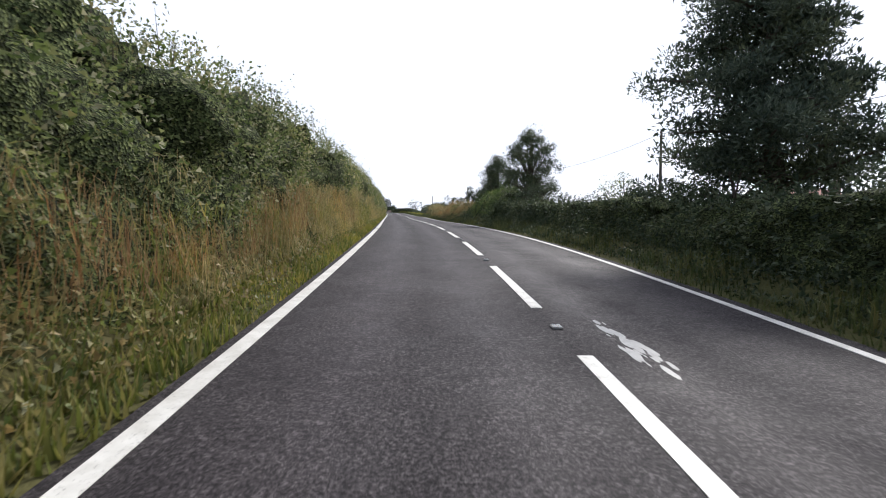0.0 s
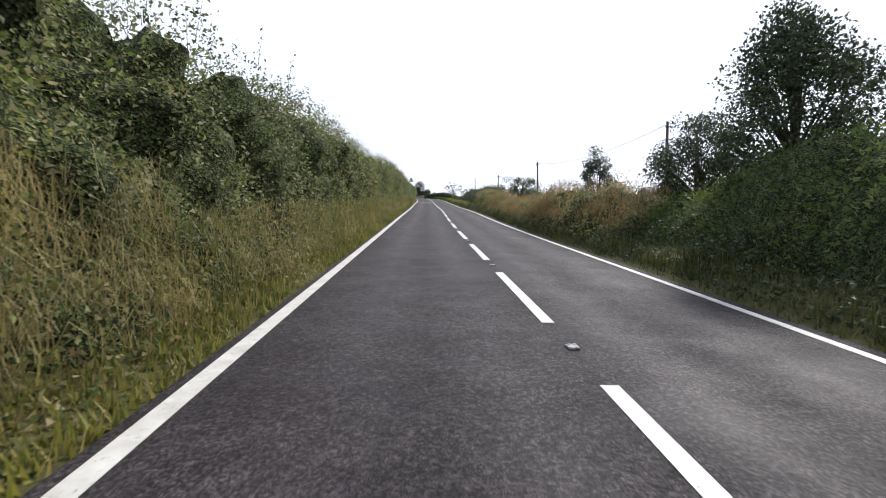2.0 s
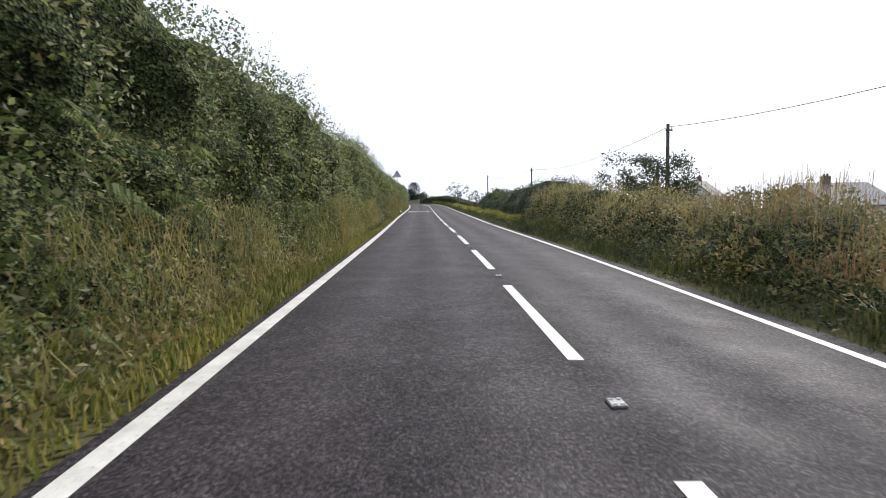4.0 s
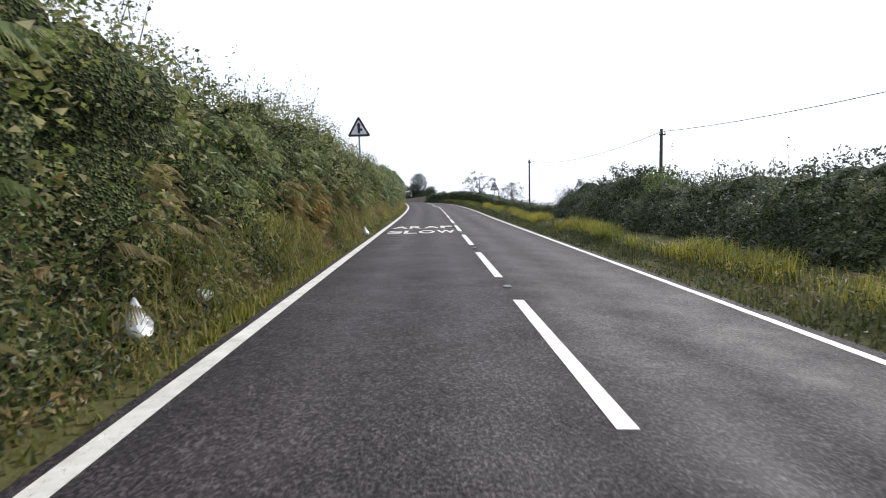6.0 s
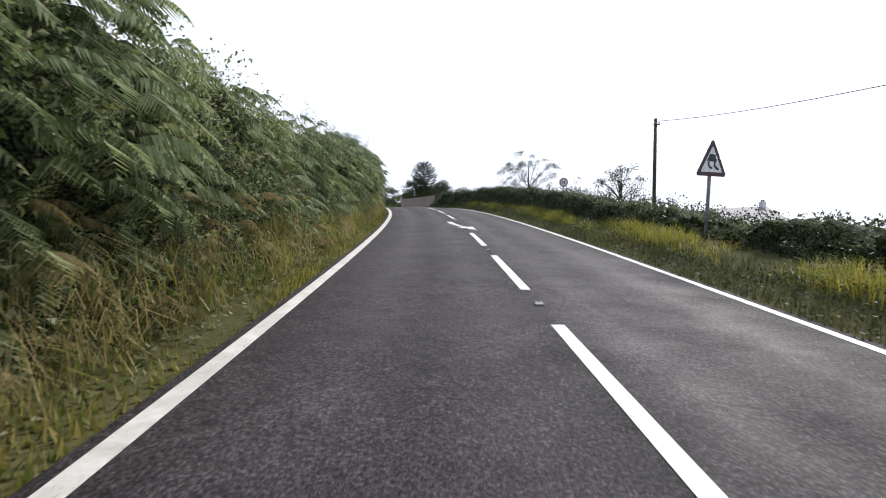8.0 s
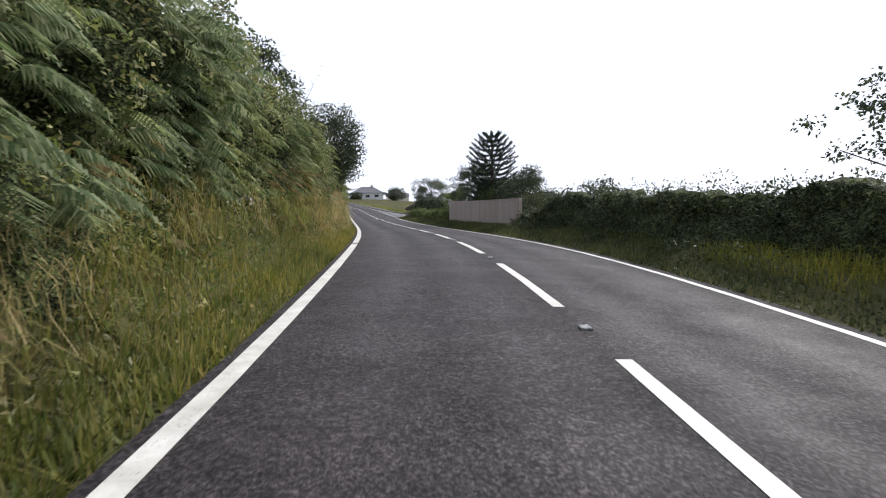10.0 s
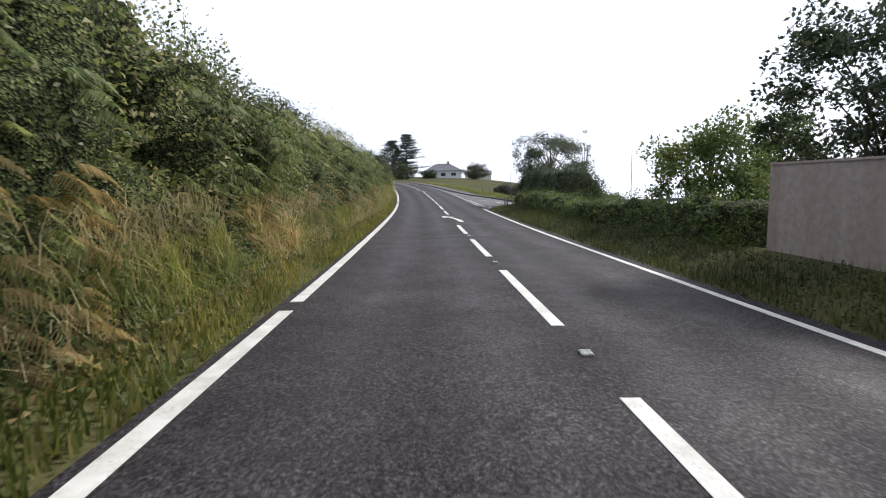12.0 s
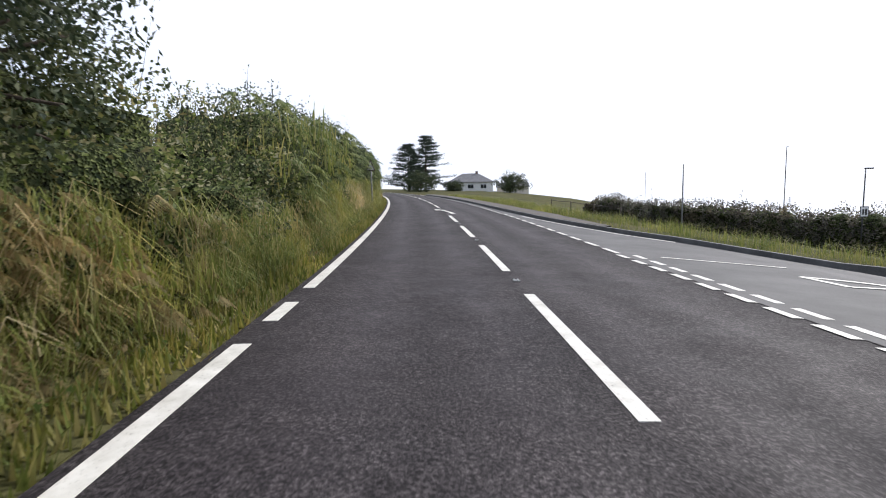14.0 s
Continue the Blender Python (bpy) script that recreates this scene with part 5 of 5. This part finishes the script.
tree("shrub", "thin leafy shrub between field hedge and tree", 194, 10.0, 2.3, (1.0, 0.4), LEAF_DARK, 115, 18, 30, (0.11, 0.065), 0.05, 0.4, category="shrub")
tree("shrub", "dark bush at the bend", 216, 7.2, 2.2, (1.9, 0.0), LEAF_DARK, 114, 45, 130, (0.12, 0.07), 0.12, category="shrub")
tree("shrub", "thin upright shoots over the bramble hedge", 134.2, 6.9, 2.35, (0.45, 0.6), LEAF_LIGHT, 116, 12, 30, (0.09, 0.05), 0.04, 0.3, category="shrub")
tree("shrub", "upright dark shoots leaning out of the hedge", 146.2, 6.4, 2.25, (0.75, 0.6), LEAF_DARK, 117, 14, 34, (0.09, 0.05), 0.04, 0.3, category="shrub")
tree("shrub", "tall ragged shoots at the end of the hedge", 141.6, 6.6, 2.85, (0.8, 0.6), LEAF_DARK, 118, 22, 50, (0.09, 0.055), 0.05, 0.35, category="shrub")
# trees on the left bank
tree("small_tree", "small dark thorn tree on the bank", 197, -6.0, 5.6, (1.1, 2.2), LEAF_DARK, 121, 30, 120, (0.11, 0.07), 0.1)
tree("tree", "dark leafy tree overhanging the bank", 208, -6.8, 6.9, (1.9, 1.2), LEAF_HEDGE, 122, 60, 150, (0.12, 0.075), 0.18)
tree("tree", "dark leafy tree on the bank", 214.5, -6.6, 7.6, (2.1, 1.0), LEAF_DARK, 123, 65, 150, (0.12, 0.075), 0.18)
tree("tree", "dark round-headed tree overhanging the road edge", 224.0, -4.6, 6.6, (2.4, 1.2), LEAF_DARK, 124, 170, 190, (0.1, 0.065), 0.2, 0.6)
tree("small_tree", "open thorn tree with reaching branches on the bank", 272.9, -5.0, 4.45, (2.0, 0.0), LEAF_DARK, 126, 120, 190, (0.065, 0.04), 0.1, 0.5)
tree("shrub", "bramble and thorn growing round the sign post", 139.2, -4.05, 3.35, (0.85, 0.9), LEAF_HEDGE, 159, 46, 130, (0.06, 0.04), 0.05, 0.5, category="shrub")
tree("shrub", "dark thorn bush on top of the bank", 247.8, -5.9, 4.25, (1.3, 2.0), LEAF_DARK, 160, 45, 130, (0.075, 0.045), 0.07, 0.5, category="shrub")
# gardens beyond the wall
tree("shrub", "yellow-green garden shrub spreading over the hedge", 246.8, 7.3, 3.5, (2.2, 0.2), LEAF_LIGHT, 131, 60, 190, (0.13, 0.08), 0.1, category="shrub")
tree("shrub", "green garden shrub with pointed shoots", 250.5, 12, 4.4, (1.7, 0.3), LEAF_LIGHT, 132, 60, 190, (0.13, 0.08), 0.1, category="shrub")
tree("shrub", "broad dark green shrub beside the monkey puzzle", 231.2, 8.6, 3.95, (2.5, 0.3), LEAF_DARK, 133, 80, 200, (0.11, 0.065), 0.12, category="shrub", taper=0.5)
tree("shrub", "dense dark garden bush against the monkey puzzle", 234.0, 9.6, 4.35, (1.9, 0.2), LEAF_DARK, 164, 85, 170, (0.11, 0.065), 0.1, 0.6, category="shrub")
tree("shrub", "dark leafy shrub under the monkey puzzle", 236.2, 7.8, 3.9, (2.0, 0.2), LEAF_DARK, 148, 115, 170, (0.11, 0.065), 0.1, category="shrub")
tree("shrub", "spreading dark shrub behind the garden wall", 227.6, 8.6, 2.5, (1.9, 0.1), LEAF_DARK, 149, 55, 150, (0.1, 0.06), 0.1, category="shrub")
tree("shrub", "rounded pale green shrub behind the wall", 233.8, 7.3, 2.9, (1.5, 0.2), LEAF_LIGHT, 146, 40, 130, (0.1, 0.06), 0.08, category="shrub")
tree("shrub", "dark leaning bush over the clipped hedge", 39.5, 6.4, 2.6, (1.6, 0.2), LEAF_DARK, 147, 45, 140, (0.1, 0.06), 0.1, category="shrub")
tree("tree", "dark small garden tree with spreading leafy sprays", 240.8, 7.4, 5.6, (2.3, 0.4), LEAF_DARK, 134, 100, 170, (0.12, 0.07), 0.1, 0.46)
tree("small_tree", "small dark bushy tree far behind the garden wall", 250, 26, 2.5, (1.5, -0.9), LEAF_DARK, 157, 45, 90, (0.13, 0.08), 0.1, 0.5)
tree("tree", "broad eucalyptus-like tree with drooping grey-green leaves", 273.4, 9.0, 5.7, (3.4, 1.2), LEAF_GREY, 135, 150, 165, (0.14, 0.065), 0.14, 0.5)
tree("small_tree", "thin sapling rising over the dark hedge", 269.5, 10.4, 5.4, (0.6, 3.0), LEAF_LIGHT, 136, 9, 30, (0.12, 0.06), 0.05, 0.3)


def monkey_puzzle(s, lat, top, rad, seed):
    """A trunk with whorls of curved, spiny arms that make a dome."""
    g = np.random.default_rng(seed)
    t = thing("monkey_puzzle_tree", "tall monkey puzzle tree with curved spiny branches above a wall", "tree")
    t.location = on_ground(s, lat)
    high = top - float(ground_z(s, lat))
    part("trunk", tube([(0, 0, -0.3), (0, 0, high * 0.5), (0, 0, high * 0.97)], [0.2, 0.14, 0.05], 9), BARK, t)
    P, O = [], []
    arms = bmesh.new()
    for k, z in enumerate(np.linspace(high * 0.16, high * 0.96, 17)):
        u = (z - high * 0.2) / (high * 0.77)
        reach = rad * math.sqrt(max(0.03, 1 - max(0.0, (u - 0.35) / 0.68) ** 2)) * g.uniform(0.9, 1.04)
        for j in range(10 if u < 0.85 else 8):
            a = 2 * math.pi * (j + (k % 2) * 0.5) / (10 if u < 0.85 else 8) + g.normal(0, 0.1)
            w = np.linspace(0, 1, 15)
            drop = -0.75 * w * (1 - u) - 0.1 * w + (0.95 + 0.1 * u) * w ** 2.4
            c = np.stack([np.cos(a) * reach * w, np.sin(a) * reach * w, z + drop * reach * 0.5], 1)
            b = tube([tuple(c[0]), tuple(c[5]), tuple(c[10]), tuple(c[14])], [0.035, 0.034, 0.034, 0.02], 4)
            me = bpy.data.meshes.new("arm")
            b.to_mesh(me)
            b.free()
            arms.from_mesh(me)
            bpy.data.meshes.remove(me)
            q = np.repeat(c[3:], 9, 0) + g.normal(0, 0.026, (108, 3))
            P.append(q)
            O.append(np.repeat(unit(np.gradient(c, axis=0))[3:], 9, 0) * 0.9)
    part("branchwork", arms, NEEDLE, t)
    P, O = np.concatenate(P), np.concatenate(O)
    part("leafage", leaves_mesh("leafage", P, O, 0.14, 0.07, NEEDLE, g, 0.0, 0.7), None, t)


monkey_puzzle(235.2, 7.3, 6.8, 2.0, 141)


def cedar(root, high, rad, seed):
    """A conifer with flat, layered boughs and gaps between them."""
    g = np.random.default_rng(seed)
    t = thing("cedar_tree", "dark layered conifer standing beside a bungalow", "tree", "far conifers")
    t.location = root
    part("trunk", tube([(0, 0, -1), (0, 0, high * 0.5), (0, 0, high)], [0.35, 0.25, 0.05], 8), BARK, t)
    P = []
    for z in np.linspace(high * 0.1, high * 0.98, 16):
        u = z / high
        for j in range(7):
            a, r = g.uniform(0, 6.28), rad * (1.08 - u) ** 0.75 * g.uniform(0.55, 1.15)
            m = 120
            w = g.uniform(0.1, 1, m) ** 0.7
            q = np.stack([np.cos(a) * r * w, np.sin(a) * r * w, z + 0.12 * r * w], 1)
            P.append(q + g.normal(0, 1, (m, 3)) * np.array([0.4, 0.4, 0.13]))
    P = np.concatenate(P)
    part("crown", leaves_mesh("crown", P, np.zeros_like(P), 0.4, 0.16, NEEDLE, g, 0.0, 1.0), None, t)


# ---- the garden wall ----
def garden_wall(s0, s1, lat, top):
    wall = thing("garden_wall", "plain grey-brown rendered garden wall along the verge", "wall", kind="structure")
    s = np.linspace(s0, s1, 16)
    top = np.linspace(top[0], top[1], 16)
    for name, w, lo, hi, mat in (("wall_face", 0.2, -0.5, top, CONCRETE), ("coping", 0.24, top, top + 0.04, CONCRETE)):
        lat_in, lat_out = lat - w / 2, lat + w / 2
        ring = []
        for l, z in ((lat_in, lo), (lat_in, hi), (lat_out, hi), (lat_out, lo)):
            ring.append(spot(s, np.full(16, l), z))
        V = np.stack(ring, 1).reshape(-1, 3)
        i = np.arange(64).reshape(16, 4)
        F = [(i[a, b], i[a, (b + 1) % 4], i[a + 1, (b + 1) % 4], i[a + 1, b]) for a in range(15) for b in range(4)] + [tuple(i[0][::-1]), tuple(i[15])]
        part(name, mesh_from(name, V, F, mat), None, wall)
    b = block(0.17, 0.24, 2.02, (0, 0, 0.52), 0.015)
    bmesh.ops.transform(b, matrix=Matrix.Translation(Vector(spot(s0 - 0.05, lat))) @ Matrix.Rotation(turn_at(s0), 4, "Z"), verts=b.verts[:])
    part("pillar", b, CONCRETE, wall, "pale end pillar")


garden_wall(221.0, 240.3, 5.0, (1.5, 1.72))


# ---- houses ----
def house(m, w, d, eaves, ridge, wall_mat, roof_mat, label, hipped=False, chimney=0.0, windows=(), skylights=0, name="house", stack=None):
    """A house with its ridge along x. windows: (x, z, width, height) on the front, which faces -y."""
    h = thing(name, label, "house")
    h.matrix_basis = m
    if hipped:
        bm = prism([(-w / 2, -d / 2), (w / 2, -d / 2), (w / 2, d / 2), (-w / 2, d / 2)], eaves + 3, "z")
        bmesh.ops.translate(bm, vec=(0, 0, -3), verts=bm.verts[:])
    else:
        bm = prism([(-d / 2, -3), (d / 2, -3), (d / 2, eaves), (0, ridge), (-d / 2, eaves)], w)
        bmesh.ops.translate(bm, vec=(0, -w / 2, 0), verts=bm.verts[:])
        bmesh.ops.rotate(bm, cent=(0, 0, 0), matrix=Matrix.Rotation(math.pi / 2, 3, "Z"), verts=bm.verts[:])
    part("wall", bm, wall_mat, h)
    o, th = 0.35, 0.14
    bm = bmesh.new()
    if hipped:
        e = [(-w / 2 - o, -d / 2 - o), (w / 2 + o, -d / 2 - o), (w / 2 + o, d / 2 + o), (-w / 2 - o, d / 2 + o)]
        low = [bm.verts.new((x, y, eaves - 0.05)) for x, y in e]
        up = [bm.verts.new((x, y, eaves + th)) for x, y in e]
        r = [bm.verts.new((x, 0, ridge + th)) for x in (-(w - d) / 2, (w - d) / 2)]
        bm.faces.new(low[::-1])
        for i in range(4):
            bm.faces.new((low[i], low[(i + 1) % 4], up[(i + 1) % 4], up[i]))
        bm.faces.new((up[0], up[1], r[1], r[0]))
        bm.faces.new((up[1], up[2], r[1]))
        bm.faces.new((up[2], up[3], r[0], r[1]))
        bm.faces.new((up[3], up[0], r[0]))
    else:
        k = (ridge - eaves) / (d / 2)
        y = d / 2 + o
        sec = [(-y, eaves - o * k), (-y, eaves - o * k + th), (0, ridge + th), (y, eaves - o * k + th), (y, eaves - o * k), (0, ridge + 0.005)]
        a1 = [bm.verts.new((-w / 2 - 0.25, q, z)) for q, z in sec]
        a2 = [bm.verts.new((w / 2 + 0.25, q, z)) for q, z in sec]
        for i in range(6):
            bm.faces.new((a1[i], a1[(i + 1) % 6], a2[(i + 1) % 6], a2[i]))
        for q in (a1, a2):
            bm.faces.new((q[0], q[1], q[2], q[5]))
            bm.faces.new((q[5], q[2], q[3], q[4]))
    bmesh.ops.recalc_face_normals(bm, faces=bm.faces[:])
    roof = part("roof", bm, roof_mat, h)
    if chimney is not None:
        part("chimney", block(0.75, 0.5, 1.3, (chimney * w / 2, 0, ridge + 0.1), 0.03), stack or BRICK, h, "squared chimney stack")
        for dx in (-0.2, 0.2):
            part("chimney_pot", tube([(chimney * w / 2 + dx, 0, ridge + 0.74), (chimney * w / 2 + dx, 0, ridge + 1.0)], [0.11, 0.09], 8), ROOF_BROWN, h)
    for x, z, ww, wh in windows:
        win = part("window", block(ww + 0.16, 0.08, wh + 0.16, (x, -d / 2 - 0.02, z), 0.01), FRAME_WHITE, h, "white framed window")
        for sx in (-0.25, 0.25):
            part("pane", block(ww / 2 - 0.06, 0.03, wh - 0.06, (x + sx * ww, -d / 2 - 0.06, z)), GLASS, win)
    k = math.atan2(ridge - eaves, d / 2)
    for i in range(skylights):
        x = (i - (skylights - 1) / 2) * 1.6
        turn = Matrix.Rotation(k, 4, "X")
        c = (x, -d / 4, (eaves + ridge) / 2 + th + 0.04)
        sk = part("skylight", block(0.8, 1.1, 0.08, c, 0.01, turn), FRAME_WHITE, h, "white framed roof window")
        part("pane", block(0.64, 0.94, 0.03, (c[0], c[1] - 0.05 * math.sin(k), c[2] + 0.045 * math.cos(k) + 0.01), 0, turn), GLASS, sk)
    return h


def house_at(s, lat, turn):
    return placed(s, lat, 0, turn)


def roof(s, lat, ridge, rise):
    """Heights of eaves and ridge over the house's ground, from the ridge's height over the road."""
    h = ridge - float(ground_z(s, lat))
    return h - rise, h


WIN = ((-2.4, 1.4, 1.4, 1.1), (2.4, 1.4, 1.4, 1.1))
house(house_at(56, 36, 0.05), 11, 7.5, *roof(56, 36, 2.6, 1.9), RENDER_WHITE, ROOF_RED, "low white house with a hipped red tiled roof", True, 0.7, WIN)
house(house_at(118.8, 43, 0.1), 9.5, 7, *roof(118.8, 43, 2.3, 2.5), RENDER_CREAM, ROOF_BROWN, "house with a brown tiled roof, roof windows and a chimney", False, 0.3, WIN, 4)
house(house_at(133, 38, 0.25), 8.5, 6.5, *roof(133, 38, 2.0, 1.9), RENDER_CREAM, SLATE, "cream cottage with a grey roof and a brick chimney", False, -0.2, WIN)
house(house_at(160, 39, 0.9), 8.5, 6.5, *roof(160, 39, 3.0, 2.6), RENDER_WHITE, ROOF_BROWN, "white gabled cottage with a brown roof", False, 0.0, WIN)
house(house_at(178.6, 29.4, -0.6), 10, 7, *roof(178.6, 29.4, -0.15, 2.1), RENDER_WHITE, ROOF_DARK, "house below the road with a dark tiled roof and a chimney", False, -0.9, WIN, 0, "house", ROOF_DARK)
house(house_at(214.8, 42, 0.2), 10, 7, *roof(214.8, 42, -1.0, 1.8), RENDER_WHITE, SLATE, "low white farm building beyond the fields", False, 0.9, (), 0, "house", RENDER_WHITE)
house(house_at(280, 36.6, 0.0), 9, 7, *roof(280, 36.6, -0.1, 2.0), RENDER_CREAM, ROOF_BROWN, "house below the lane with a brown roof", False, 0.6, ())
# ---- the far end: bungalow, conifers and bushes on the rise ----
FAR = {"cedar1": (-99.7, 401.9, -0.6), "cedar2": (-106.0, 404.6, -0.5), "bungalow": (-97.2, 432.7, -0.95), "garage": (-85.9, 443.2, -1.3), "bush1": (-79.5, 416.9, -1.0), "bush2": (-97.2, 392.1, -0.6), "bush3": (-97.7, 418.8, -0.8)}
cedar(FAR["cedar1"], 14.6, 8.6, 151)
cedar(FAR["cedar2"], 12.8, 9.0, 152)
house(Matrix.Translation(FAR["bungalow"]) @ Matrix.Rotation(math.radians(20), 4, "Z"), 14, 9, 2.7, 5.4, RENDER_WHITE, SLATE, "white bungalow with a hipped slate roof", True, 0.3, ((-4, 1.4, 1.8, 1.2), (0, 1.4, 1.8, 1.2), (4, 1.4, 1.8, 1.2)), 0, "bungalow")
house(Matrix.Translation(FAR["garage"]) @ Matrix.Rotation(math.radians(20), 4, "Z"), 10, 6, 1.4, 2.7, RENDER_CREAM, SLATE, "low pale outbuilding beside the bungalow", False, None, (), 0, "outbuilding")
tree("shrub", "rounded dark bush before the bungalow", 0, 0, 5.4, (5.2, -0.8), LEAF_DARK, 153, 80, 120, (0.3, 0.2), 0.2, 0.9, category="shrub", root=FAR["bush1"])
tree("shrub", "rounded dark bush below the conifers", 0, 0, 5.2, (5.0, -0.5), LEAF_DARK, 154, 80, 120, (0.3, 0.2), 0.2, 0.9, category="shrub", root=FAR["bush2"])
tree("shrub", "low dark bush by the drive", 0, 0, 3.4, (3.2, -0.8), LEAF_DARK, 155, 60, 100, (0.3, 0.2), 0.2, 0.9, category="shrub", root=FAR["bush3"])

# posts, small signs and rails at the junction
lamp_post(291.4, 9.6, 2.08, "marker_post", False, 0.8)
lamp_post(369, 51.5, 3.0, "marker_post", False, 1.3)
lamp_post(327, 42.5, 4.85, "lamp_post", True, 1.5)
sp = lamp_post(288.5, 15.0, 1.75, "sign_post", True, 0.75)
h = 1.75 - float(ground_z(288.5, 15.0))
plate = part("sign_plate", block(0.34, 0.02, 0.4, (0, -0.06, h * 0.5), 0.01), SIGN_BLACK, sp, "small white square plate with a black border")
part("sign_face", block(0.28, 0.006, 0.34, (0, -0.072, h * 0.5)), SIGN_WHITE, plate)
part("symbol_bar", block(0.07, 0.006, 0.2, (-0.05, -0.077, h * 0.5)), SIGN_BLACK, plate)
part("symbol_bar", block(0.07, 0.006, 0.24, (0.06, -0.077, h * 0.5)), SIGN_BLACK, plate)


def rail_fence(pts, high):
    fence = thing("rail_fence", "thin weathered rail on short posts by the corner", "fence")
    tops = []
    for s, l in pts:
        b = Vector(on_ground(s, l))
        part("post", tube([b - Vector((0, 0, 0.2)), b + Vector((0, 0, high))], [0.04, 0.035], 7), POLE_WOOD, fence)
        tops.append(b + Vector((0, 0, high - 0.05)))
    for a1, a2 in zip(tops[:-1], tops[1:]):
        part("rail", tube([a1, (a1 + a2) / 2 - Vector((0, 0, 0.04)), a2], [0.02, 0.02, 0.02], 6), POLE_WOOD, fence)


rail_fence([(262, 4.45), (265, 4.35), (268, 4.4), (270.5, 5.0)], 0.85)
rail_fence([(297.5, 9.4), (300.5, 9.0), (303.5, 8.6), (306.5, 8.2)], 0.75)


# ---- litter and stones on the verges ----
def crumpled(name, label, category, s, lat, size, mat, seed, up=0.0, tall=1.0, neck=False):
    g = np.random.default_rng(seed)
    bm = bmesh.new()
    bmesh.ops.create_icosphere(bm, subdivisions=3, radius=1.0)
    f = waves(g, 6, 2, 6)
    for v in bm.verts:
        k = 1 + 0.22 * float(f(v.co.x * 1.3 + v.co.z, v.co.y * 1.3 - v.co.z))
        pinch = (1 - 0.75 * max(0.0, v.co.z) ** 0.8) if neck else 1.0
        v.co = Vector((v.co.x * k * pinch, v.co.y * k * pinch, v.co.z * tall * (1.5 if neck and v.co.z > 0 else 1.0) + tall * 0.7)) * size
    ob = part(name, bm, mat, None)
    ob.location = on_ground(s, lat, up)
    return tagged(ob, label, category)


crumpled("plastic_bag", "tied white plastic bag lying at the road edge", "litter", 138.8, -3.5, 0.15, BAG_WHITE, 161, 0.0, 0.9, True)
crumpled("plastic_bag", "crumpled white plastic bag caught in the bracken", "litter", 125.1, -3.72, 0.1, BAG_WHITE, 162, 0.16, 0.8)
crumpled("plastic_bag", "white pointed plastic scrap at the foot of the bank", "litter", 123.7, -3.72, 0.15, BAG_WHITE, 163, 0.1, 1.1, True)
crumpled("plastic_bag", "pale scrap of plastic on the grass verge", "litter", 135.3, 3.3, 0.06, COPING, 164, 0.0, 0.6)
crumpled("stone", "pale grey stone on the grassy verge", "stone", 204.2, -4.7, 0.16, COPING, 165, 0.05, 0.8)
crumpled("stone", "small white stone beside the edge line", "stone", 210.3, -3.45, 0.05, COPING, 166, 0.0, 0.8)
